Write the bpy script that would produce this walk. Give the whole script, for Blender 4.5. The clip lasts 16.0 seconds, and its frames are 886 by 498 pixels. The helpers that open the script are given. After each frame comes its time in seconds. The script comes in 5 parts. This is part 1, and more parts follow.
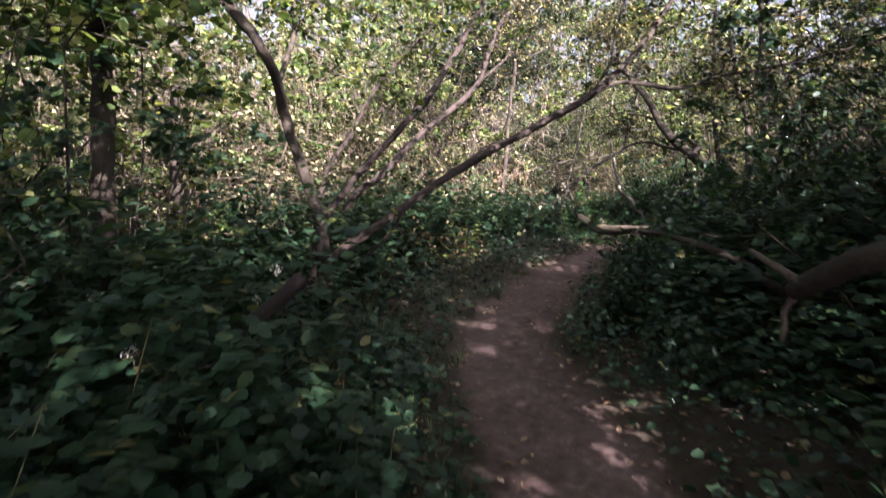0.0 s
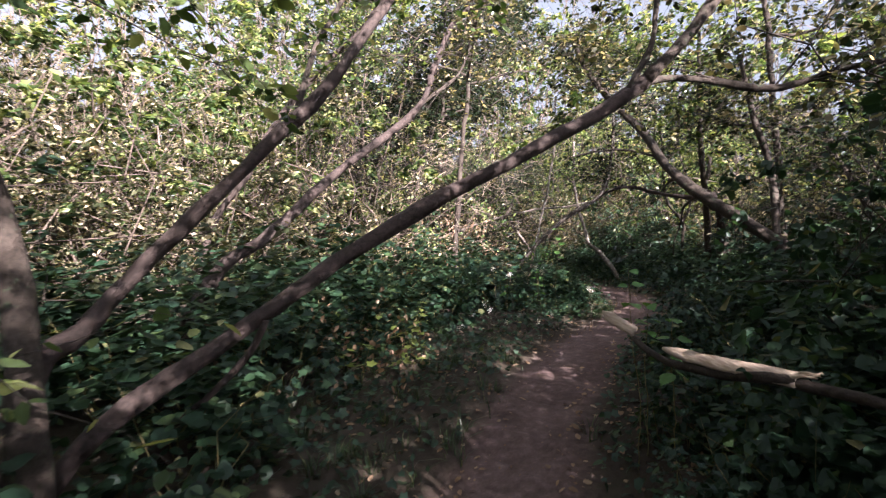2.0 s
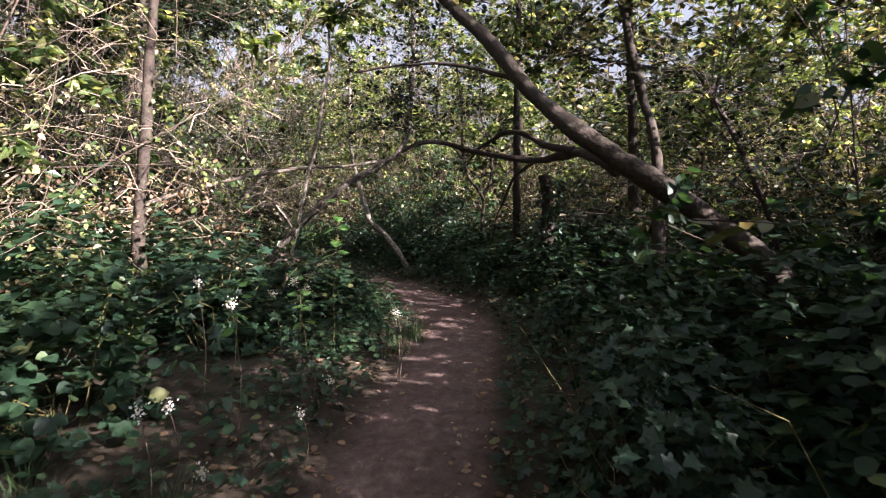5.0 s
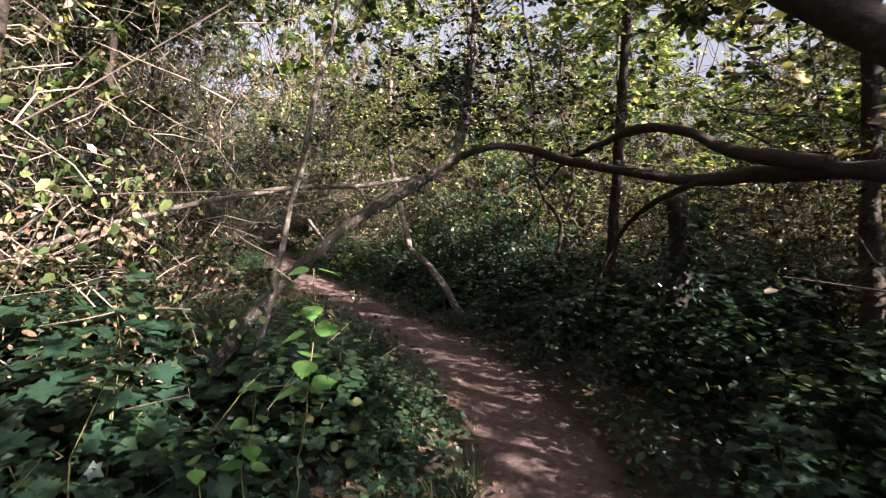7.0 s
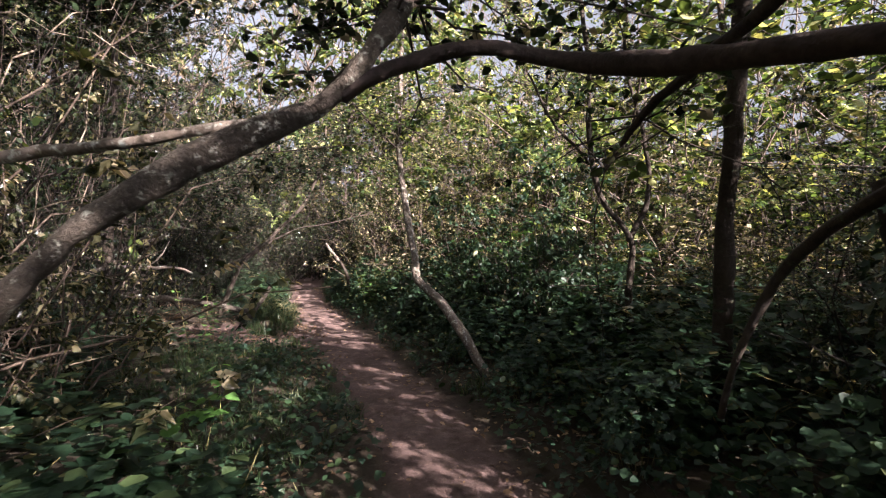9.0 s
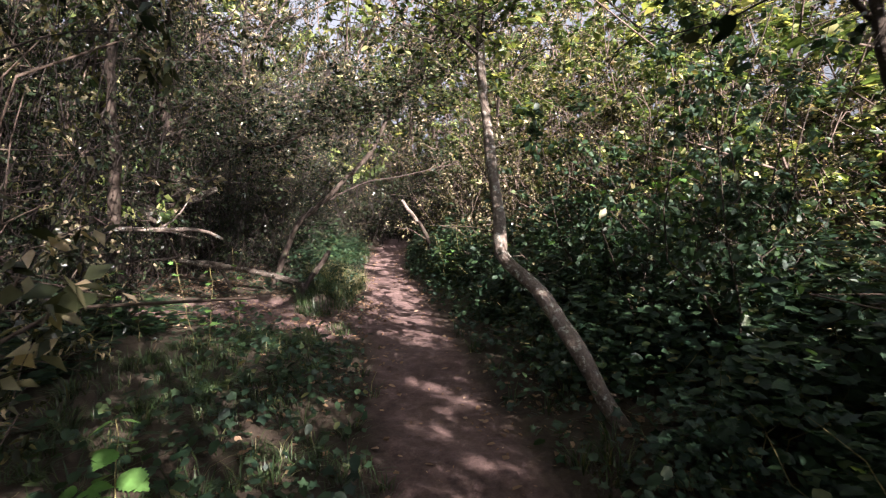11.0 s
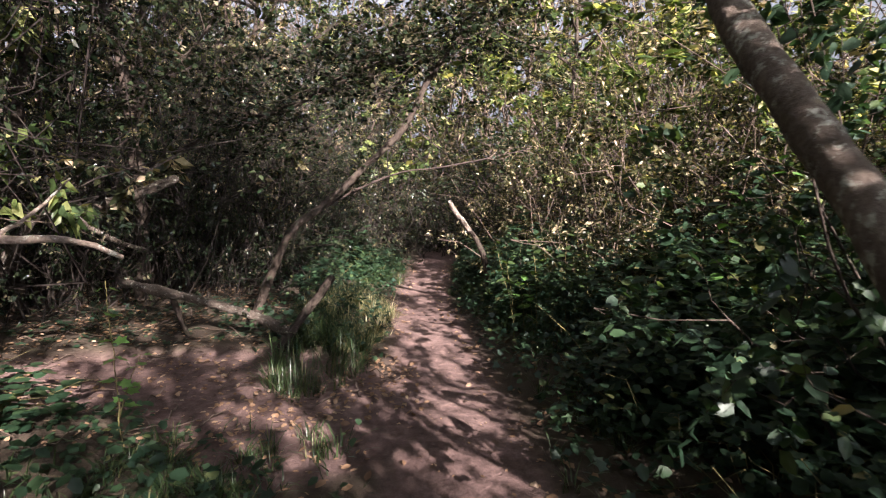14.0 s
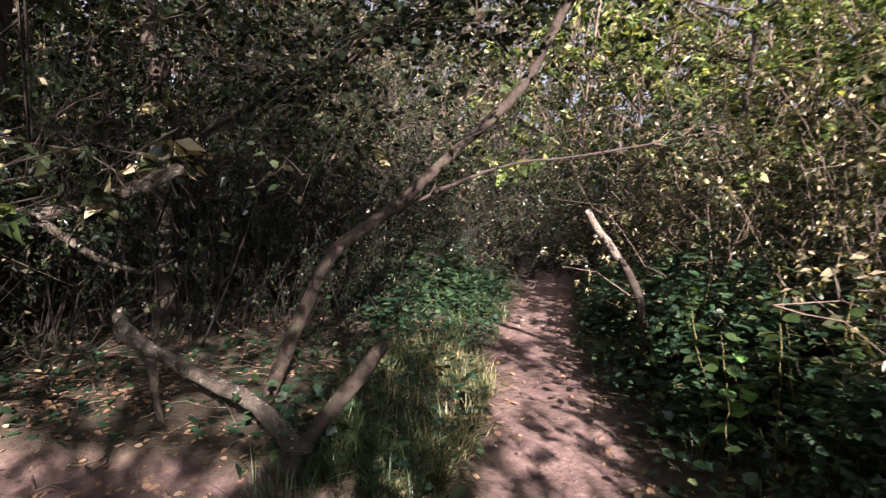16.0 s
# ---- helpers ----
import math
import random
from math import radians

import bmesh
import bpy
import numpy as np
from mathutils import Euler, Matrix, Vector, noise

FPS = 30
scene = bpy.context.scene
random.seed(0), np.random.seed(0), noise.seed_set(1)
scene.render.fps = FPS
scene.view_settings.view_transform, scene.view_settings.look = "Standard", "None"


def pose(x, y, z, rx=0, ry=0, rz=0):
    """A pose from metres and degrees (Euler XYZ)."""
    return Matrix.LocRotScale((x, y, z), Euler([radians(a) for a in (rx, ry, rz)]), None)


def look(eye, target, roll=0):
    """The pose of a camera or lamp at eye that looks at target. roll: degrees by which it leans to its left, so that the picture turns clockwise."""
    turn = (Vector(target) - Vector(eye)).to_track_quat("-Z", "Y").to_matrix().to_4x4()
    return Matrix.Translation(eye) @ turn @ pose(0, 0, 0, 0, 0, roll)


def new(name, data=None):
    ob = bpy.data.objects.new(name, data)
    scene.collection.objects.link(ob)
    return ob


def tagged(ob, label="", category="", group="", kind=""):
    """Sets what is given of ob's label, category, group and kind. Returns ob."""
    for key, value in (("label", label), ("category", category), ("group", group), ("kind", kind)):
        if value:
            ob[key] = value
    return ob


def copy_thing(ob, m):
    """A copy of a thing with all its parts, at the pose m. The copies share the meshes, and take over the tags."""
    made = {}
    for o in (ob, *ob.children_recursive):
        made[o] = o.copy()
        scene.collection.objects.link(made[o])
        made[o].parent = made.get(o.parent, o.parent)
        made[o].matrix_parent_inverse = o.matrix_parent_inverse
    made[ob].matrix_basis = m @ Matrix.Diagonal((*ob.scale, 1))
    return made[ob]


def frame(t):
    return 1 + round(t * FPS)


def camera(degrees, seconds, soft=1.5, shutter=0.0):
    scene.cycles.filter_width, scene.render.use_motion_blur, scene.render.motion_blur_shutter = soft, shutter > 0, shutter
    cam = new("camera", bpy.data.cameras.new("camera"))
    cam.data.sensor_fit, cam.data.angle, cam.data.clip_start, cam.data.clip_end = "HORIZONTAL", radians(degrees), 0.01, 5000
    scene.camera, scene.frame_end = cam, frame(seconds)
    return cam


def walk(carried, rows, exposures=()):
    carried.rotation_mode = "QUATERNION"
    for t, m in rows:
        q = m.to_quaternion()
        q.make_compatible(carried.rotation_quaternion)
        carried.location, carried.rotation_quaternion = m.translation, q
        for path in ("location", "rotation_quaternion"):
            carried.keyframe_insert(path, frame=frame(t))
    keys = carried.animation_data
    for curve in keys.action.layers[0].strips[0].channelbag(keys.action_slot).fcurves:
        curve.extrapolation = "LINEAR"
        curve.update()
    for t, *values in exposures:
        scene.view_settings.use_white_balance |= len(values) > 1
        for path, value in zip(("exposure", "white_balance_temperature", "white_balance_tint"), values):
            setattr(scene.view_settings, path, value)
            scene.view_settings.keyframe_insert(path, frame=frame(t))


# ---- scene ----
cam = camera(82.7, 16.0, soft=1.15, shutter=0.2)
PATH = [
    (0, (0.184, 0.01, 1.39), (0.143, 1.996, 1.164), -1.4),
    (0.5, (0.244, 0.68, 1.466), (0.115, 2.673, 1.566), -2.6),
    (1, (0.257, 1.317, 1.453), (0.344, 3.314, 1.375), 1.2),
    (1.5, (0.291, 1.915, 1.489), (0.28, 3.905, 1.295), -4.3),
    (2, (0.335, 2.47, 1.581), (0.508, 4.462, 1.526), -1.6),
    (2.5, (0.36, 3.012, 1.567), (0.773, 4.969, 1.56), -1.3),
    (3, (0.463, 3.527, 1.546), (1.074, 5.427, 1.412), -5.2),
    (3.5, (0.592, 4.03, 1.538), (1.362, 5.871, 1.416), -3.3),
    (4, (0.809, 4.563, 1.491), (1.767, 6.313, 1.354), -2.9),
    (6.5, (1.902, 7.03, 1.798), (2.906, 8.75, 1.613), 2.1),
    (7, (2.196, 7.512, 1.84), (3.052, 9.314, 1.69), 0.6),
    (7.5, (2.535, 7.946, 1.887), (3.265, 9.808, 1.872), -2.0),
    (8, (2.841, 8.362, 1.825), (3.685, 10.172, 1.723), 2.3),
    (8.5, (3.164, 8.771, 1.777), (3.918, 10.62, 1.668), 0.2),
    (9, (3.45, 9.145, 1.748), (4.081, 11.042, 1.7), -0.1),
    (9.5, (3.663, 9.598, 1.715), (4.252, 11.499, 1.517), 2.4),
    (10, (3.854, 10.099, 1.716), (4.278, 12.041, 1.494), -0.0),
    (12.5, (4.163, 12.363, 1.568), (4.229, 14.355, 1.393), 0.9),
    (13, (4.161, 12.789, 1.539), (4.167, 14.783, 1.376), -0.2),
    (13.5, (4.17, 13.239, 1.568), (4.265, 15.228, 1.381), -0.5),
    (14, (4.173, 13.625, 1.574), (4.235, 15.616, 1.399), 0.7),
    (14.5, (4.113, 14.109, 1.569), (4.087, 16.092, 1.309), 2.3),
    (15, (4.122, 14.664, 1.589), (4.044, 16.649, 1.359), -2.1),
    (15.5, (4.056, 15.169, 1.618), (3.947, 17.165, 1.536), 1.4),
    (16, (4.031, 15.641, 1.587), (3.682, 17.604, 1.432), 1.9),
]
walk(cam, [(t, look(eye, target, roll)) for t, eye, target, roll in PATH], [(0, 3.5, 5500, 20), (0.5, 3.42, 5500, 20), (4, 3.3, 5550, 20), (6.5, 3.15, 5850, 20), (10, 3.1, 5850, 20), (12.5, 2.98, 5900, 20), (16, 2.85, 5900, 20)])

SUN_EL, SUN_AZ = 27.0, 151.0     # the sun stands low behind the walker's right shoulder


def build_world():
    world = bpy.data.worlds.new("sky")
    scene.world = world
    world.use_nodes = True
    nt = world.node_tree
    nt.nodes.clear()
    sky = nt.nodes.new("ShaderNodeTexSky")
    sky.sky_type = "NISHITA"
    sky.sun_disc = False
    sky.sun_elevation, sky.sun_rotation = radians(SUN_EL), radians(SUN_AZ)
    sky.dust_density = 7.0
    back = nt.nodes.new("ShaderNodeBackground")
    back.inputs["Strength"].default_value = 0.05
    out = nt.nodes.new("ShaderNodeOutputWorld")
    haze = nt.nodes.new("ShaderNodeHueSaturation")     # thin white haze
    haze.inputs["Saturation"].default_value, haze.inputs["Value"].default_value = 0.12, 0.66
    nt.links.new(sky.outputs[0], haze.inputs["Color"])
    nt.links.new(haze.outputs[0], back.inputs[0])
    nt.links.new(back.outputs[0], out.inputs[0])
    lamp = bpy.data.lights.new("sun", "SUN")
    lamp.energy, lamp.angle, lamp.color = 5.0, radians(0.5), (1.0, 0.87, 0.72)
    ob = new("sun", lamp)
    a, e = radians(SUN_AZ), radians(SUN_EL)
    way = Vector((math.sin(a) * math.cos(e), math.cos(a) * math.cos(e), math.sin(e)))
    ob.matrix_world = look(tuple(way * 60), (0, 0, 0))


build_world()

# ---- materials ----


def material(name):
    m = bpy.data.materials.new(name)
    m.use_nodes = True
    nt = m.node_tree
    nt.nodes.clear()
    out = nt.nodes.new("ShaderNodeOutputMaterial")
    return m, nt, out


def ramp(nt, stops):
    node = nt.nodes.new("ShaderNodeValToRGB")
    els = node.color_ramp.elements
    while len(els) < len(stops):
        els.new(0.5)
    for el, (p, c) in zip(els, stops):
        el.position, el.color = p, (*c, 1)
    return node


def noise_tex(nt, scale, detail=4.0, rough=0.55, coord="Object"):
    tc = nt.nodes.new("ShaderNodeTexCoord")
    n = nt.nodes.new("ShaderNodeTexNoise")
    n.inputs["Scale"].default_value, n.inputs["Detail"].default_value, n.inputs["Roughness"].default_value = scale, detail, rough
    nt.links.new(tc.outputs[coord], n.inputs["Vector"])
    return n


def mix_rgb(nt, kind, fac, a, b):
    n = nt.nodes.new("ShaderNodeMix")
    n.data_type, n.blend_type = "RGBA", kind
    for value, slot in ((fac, 0), (a, 6), (b, 7)):
        if hasattr(value, "is_linked"):
            nt.links.new(value, n.inputs[slot])
        else:
            n.inputs[slot].default_value = value if slot == 0 else (*value, 1)
    return n.outputs[2]


def leaf_material(name, stops, gloss=0.38, through_light=0.35, spots=0.25):
    """Leaves: one tint a leaf, blotches, a waxy gloss, and light that passes through the blade."""
    m, nt, out = material(name)
    geo = nt.nodes.new("ShaderNodeNewGeometry")
    col = ramp(nt, stops)
    nt.links.new(geo.outputs["Random Per Island"], col.inputs[0])
    n = noise_tex(nt, 38.0, 3.0)
    dark = ramp(nt, [(0.35, (0.6, 0.55, 0.45)), (0.65, (1, 1, 1))])
    nt.links.new(n.outputs["Fac"], dark.inputs[0])
    c = mix_rgb(nt, "MULTIPLY", spots * 2, col.outputs[0], dark.outputs[0])
    p = nt.nodes.new("ShaderNodeBsdfPrincipled")
    p.inputs["Roughness"].default_value = gloss
    p.inputs["Specular IOR Level"].default_value = 0.4
    nt.links.new(c, p.inputs["Base Color"])
    bump = nt.nodes.new("ShaderNodeBump")
    bump.inputs["Strength"].default_value, bump.inputs["Distance"].default_value = 0.5, 0.004
    nt.links.new(n.outputs["Fac"], bump.inputs["Height"])
    nt.links.new(bump.outputs[0], p.inputs["Normal"])
    tr = nt.nodes.new("ShaderNodeBsdfTranslucent")
    warm = mix_rgb(nt, "MULTIPLY", 1.0, c, (1.5, 1.45, 0.7))
    nt.links.new(warm, tr.inputs["Color"])
    mx = nt.nodes.new("ShaderNodeMixShader")
    mx.inputs[0].default_value = through_light
    nt.links.new(p.outputs[0], mx.inputs[1])
    nt.links.new(tr.outputs[0], mx.inputs[2])
    nt.links.new(mx.outputs[0], out.inputs[0])
    return m


def bark_material(name, a, b, patch=None, patch_at=0.6, scale=9.0, relief=0.6):
    """Bark: streaked grain, and lichen or moss in blotches."""
    m, nt, out = material(name)
    n1 = noise_tex(nt, scale * 5, 6.0, 0.65)
    n2 = noise_tex(nt, scale * 0.6, 4.0)
    col = ramp(nt, [(0.3, a), (0.7, b)])
    nt.links.new(n1.outputs["Fac"], col.inputs[0])
    c = col.outputs[0]
    big = ramp(nt, [(0.35, (0.6, 0.58, 0.55)), (0.65, (1.1, 1.08, 1.05))])
    nt.links.new(n2.outputs["Fac"], big.inputs[0])
    c = mix_rgb(nt, "MULTIPLY", 0.8, c, big.outputs[0])
    if patch:
        n3 = noise_tex(nt, scale * 2.2, 8.0, 0.7)
        mask = ramp(nt, [(patch_at - 0.04, (0, 0, 0)), (patch_at + 0.05, (1, 1, 1))])
        nt.links.new(n3.outputs["Fac"], mask.inputs[0])
        c = mix_rgb(nt, "MIX", mask.outputs[0], c, patch)
    p = nt.nodes.new("ShaderNodeBsdfPrincipled")
    p.inputs["Roughness"].default_value = 0.85
    p.inputs["Specular IOR Level"].default_value = 0.25
    nt.links.new(c, p.inputs["Base Color"])
    bump = nt.nodes.new("ShaderNodeBump")
    bump.inputs["Strength"].default_value, bump.inputs["Distance"].default_value = relief, 0.02
    nt.links.new(n1.outputs["Fac"], bump.inputs["Height"])
    nt.links.new(bump.outputs[0], p.inputs["Normal"])
    nt.links.new(p.outputs[0], out.inputs[0])
    return m


def wood_material(name, a, b):
    """Torn pale wood with long fibres."""
    m, nt, out = material(name)
    tc = nt.nodes.new("ShaderNodeTexCoord")
    mp = nt.nodes.new("ShaderNodeMapping")
    mp.inputs["Rotation"].default_value = (0, 0, radians(30))
    mp.inputs["Scale"].default_value = (70, 6, 70)
    n = nt.nodes.new("ShaderNodeTexNoise")
    n.inputs["Scale"].default_value, n.inputs["Detail"].default_value = 1.0, 5.0
    nt.links.new(tc.outputs["Object"], mp.inputs[0])
    nt.links.new(mp.outputs[0], n.inputs["Vector"])
    col = ramp(nt, [(0.3, a), (0.7, b)])
    nt.links.new(n.outputs["Fac"], col.inputs[0])
    p = nt.nodes.new("ShaderNodeBsdfPrincipled")
    p.inputs["Roughness"].default_value = 0.75
    nt.links.new(col.outputs[0], p.inputs["Base Color"])
    bump = nt.nodes.new("ShaderNodeBump")
    bump.inputs["Strength"].default_value, bump.inputs["Distance"].default_value = 0.6, 0.01
    nt.links.new(n.outputs["Fac"], bump.inputs["Height"])
    nt.links.new(bump.outputs[0], p.inputs["Normal"])
    nt.links.new(p.outputs[0], out.inputs[0])
    return m


def ground_material():
    """Trodden reddish earth on the trail, dark leaf mould beside it."""
    m, nt, out = material("earth")
    at = nt.nodes.new("ShaderNodeAttribute")
    at.attribute_name = "trodden"
    n1 = noise_tex(nt, 14.0, 8.0, 0.65)
    n2 = noise_tex(nt, 90.0, 4.0, 0.6)
    n3 = noise_tex(nt, 1.7, 3.0)
    soil = ramp(nt, [(0.3, (0.085, 0.056, 0.05)), (0.55, (0.15, 0.1, 0.09)), (0.75, (0.26, 0.18, 0.155))])
    nt.links.new(n1.outputs["Fac"], soil.inputs[0])
    mould = ramp(nt, [(0.3, (0.028, 0.021, 0.015)), (0.5, (0.06, 0.045, 0.032)), (0.7, (0.05, 0.046, 0.028))])
    nt.links.new(n1.outputs["Fac"], mould.inputs[0])
    c = mix_rgb(nt, "MIX", at.outputs["Fac"], mould.outputs[0], soil.outputs[0])
    grit = ramp(nt, [(0.3, (0.7, 0.7, 0.7)), (0.62, (1, 1, 1)), (0.75, (1.35, 1.3, 1.25))])
    nt.links.new(n2.outputs["Fac"], grit.inputs[0])
    c = mix_rgb(nt, "MULTIPLY", 0.8, c, grit.outputs[0])
    damp = ramp(nt, [(0.35, (0.72, 0.7, 0.7)), (0.6, (1, 1, 1))])
    nt.links.new(n3.outputs["Fac"], damp.inputs[0])
    c = mix_rgb(nt, "MULTIPLY", 1.0, c, damp.outputs[0])
    p = nt.nodes.new("ShaderNodeBsdfPrincipled")
    p.inputs["Roughness"].default_value = 0.92
    p.inputs["Specular IOR Level"].default_value = 0.2
    nt.links.new(c, p.inputs["Base Color"])
    bump = nt.nodes.new("ShaderNodeBump")
    bump.inputs["Strength"].default_value, bump.inputs["Distance"].default_value = 0.7, 0.03
    nt.links.new(n1.outputs["Fac"], bump.inputs["Height"])
    b2 = nt.nodes.new("ShaderNodeBump")
    b2.inputs["Strength"].default_value, b2.inputs["Distance"].default_value = 0.5, 0.008
    nt.links.new(n2.outputs["Fac"], b2.inputs["Height"])
    nt.links.new(bump.outputs[0], b2.inputs["Normal"])
    nt.links.new(b2.outputs[0], p.inputs["Normal"])
    nt.links.new(p.outputs[0], out.inputs[0])
    return m


EARTH = ground_material()
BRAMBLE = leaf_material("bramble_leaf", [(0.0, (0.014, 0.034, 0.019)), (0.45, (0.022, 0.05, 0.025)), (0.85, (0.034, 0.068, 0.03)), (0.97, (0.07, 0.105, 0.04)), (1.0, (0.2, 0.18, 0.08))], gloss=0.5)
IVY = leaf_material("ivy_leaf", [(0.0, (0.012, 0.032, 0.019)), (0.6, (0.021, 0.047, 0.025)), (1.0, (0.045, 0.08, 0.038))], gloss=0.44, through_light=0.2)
NETTLE = leaf_material("nettle_leaf", [(0.0, (0.09, 0.2, 0.05)), (0.6, (0.13, 0.26, 0.07)), (1.0, (0.2, 0.32, 0.08))], through_light=0.45)
# willow and hazel tints spread from dark to pale to imitate sun-speckled foliage
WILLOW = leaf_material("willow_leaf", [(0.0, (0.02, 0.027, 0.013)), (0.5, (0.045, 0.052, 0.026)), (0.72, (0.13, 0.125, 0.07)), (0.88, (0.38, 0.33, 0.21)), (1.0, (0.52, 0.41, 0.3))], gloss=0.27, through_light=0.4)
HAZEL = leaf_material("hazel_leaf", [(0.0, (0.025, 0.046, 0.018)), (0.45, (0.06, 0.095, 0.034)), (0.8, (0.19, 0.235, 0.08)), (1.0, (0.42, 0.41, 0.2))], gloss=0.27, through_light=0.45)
# thorn tints kept near black: the thicket's deep shade is put into them
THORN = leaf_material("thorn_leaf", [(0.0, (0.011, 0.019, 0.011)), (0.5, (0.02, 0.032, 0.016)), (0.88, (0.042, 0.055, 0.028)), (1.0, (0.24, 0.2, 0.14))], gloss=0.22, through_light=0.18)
YELLOW = leaf_material("yellowing_leaf", [(0.0, (0.1, 0.18, 0.045)), (0.5, (0.18, 0.25, 0.06)), (0.85, (0.36, 0.34, 0.09)), (1.0, (0.45, 0.3, 0.14))], through_light=0.4)
DRY = leaf_material("dry_leaf", [(0.0, (0.13, 0.075, 0.045)), (0.5, (0.24, 0.15, 0.09)), (0.85, (0.29, 0.19, 0.12)), (1.0, (0.38, 0.29, 0.21))], gloss=0.7, through_light=0.15)
GRASS = leaf_material("grass_blade", [(0.0, (0.022, 0.042, 0.017)), (0.5, (0.036, 0.066, 0.024)), (0.88, (0.06, 0.092, 0.034)), (1.0, (0.2, 0.18, 0.1))], through_light=0.35)
FLOWER = leaf_material("seed_fluff", [(0.0, (0.6, 0.56, 0.55)), (1.0, (0.75, 0.7, 0.7))], gloss=0.8, through_light=0.3, spots=0.1)
BARK = bark_material("bark", (0.018, 0.013, 0.0115), (0.06, 0.042, 0.036), (0.085, 0.08, 0.066), 0.67)
BARK_DARK = bark_material("dark_bark", (0.02, 0.015, 0.012), (0.06, 0.045, 0.035), (0.055, 0.066, 0.038), 0.62)
# darker copy of the dark bark, carrying the thorn thicket's shade in its colour
BARK_BLACK = bark_material("shade_dark_thorn_bark", (0.011, 0.0085, 0.0075), (0.034, 0.026, 0.022), (0.07, 0.07, 0.06), 0.7)
BARK_PALE = bark_material("lichened_bark", (0.08, 0.062, 0.05), (0.19, 0.155, 0.13), (0.36, 0.36, 0.31), 0.58, 12.0)
LICHEN = bark_material("crusty_lichen", (0.04, 0.032, 0.025), (0.11, 0.09, 0.074), (0.32, 0.32, 0.27), 0.6, 14.0, 1.0)
# dry grass, its tints raised to stand for sun on the tuft
STRAW_LIT = leaf_material("sunlit_straw_blade", [(0.0, (0.1, 0.13, 0.055)), (0.5, (0.27, 0.255, 0.14)), (1.0, (0.52, 0.46, 0.32))], through_light=0.35)
STEM = bark_material("green_stem", (0.1, 0.09, 0.04), (0.2, 0.17, 0.07), None, 0.6, 20.0, 0.3)
TWIG = bark_material("dry_twig", (0.045, 0.034, 0.026), (0.16, 0.12, 0.095), None, 0.6, 16.0, 0.3)
# brighter copy of the dry twig: sunlight on dead stalks is put into its colour
TWIG_LIT = bark_material("sunlit_twig", (0.13, 0.1, 0.075), (0.36, 0.29, 0.22), None, 0.6, 16.0, 0.3)
TORN = wood_material("torn_wood", (0.3, 0.21, 0.15), (0.52, 0.41, 0.31))

# ---- geometry helpers ----

def to_mesh(name, verts, tris, mat, smooth=False):
    """A triangle mesh from arrays."""
    verts, tris = np.asarray(verts, np.float32), np.asarray(tris, np.int32)
    me = bpy.data.meshes.new(name)
    me.vertices.add(len(verts))
    me.vertices.foreach_set("co", verts.ravel())
    me.loops.add(tris.size)
    me.loops.foreach_set("vertex_index", tris.ravel())
    me.polygons.add(len(tris))
    me.polygons.foreach_set("loop_start", np.arange(0, tris.size, 3, dtype=np.int32))
    if smooth:
        me.polygons.foreach_set("use_smooth", np.ones(len(tris), bool))
    me.materials.append(mat)
    me.update(calc_edges=True)
    return me


def part(name, mesh, parent, label=""):
    ob = new(name, mesh)
    ob.parent = parent
    if label:
        tagged(ob, label)
    return ob


def joined(pieces):
    vs, fs, k = [], [], 0
    for v, f in pieces:
        vs.append(v)
        fs.append(f + k)
        k += len(v)
    return np.concatenate(vs), np.concatenate(fs)


def unit(v):
    return v / np.maximum(np.linalg.norm(v, axis=-1, keepdims=True), 1e-9)


def smooth_line(points, step=0.09):
    """A Catmull-Rom line through the points."""
    p = np.asarray(points, float)
    p = np.vstack([2 * p[0] - p[1], p, 2 * p[-1] - p[-2]])
    out = []
    for a, b, c, d in zip(p[:-3], p[1:-2], p[2:-1], p[3:]):
        n = max(2, int(np.linalg.norm(c - b) / step))
        t = np.linspace(0, 1, n, endpoint=False)[:, None]
        out.append(0.5 * (2 * b + (c - a) * t + (2 * a - 5 * b + 4 * c - d) * t ** 2 + (3 * b - a - 3 * c + d) * t ** 3))
    out.append(p[-2][None])
    return np.concatenate(out)


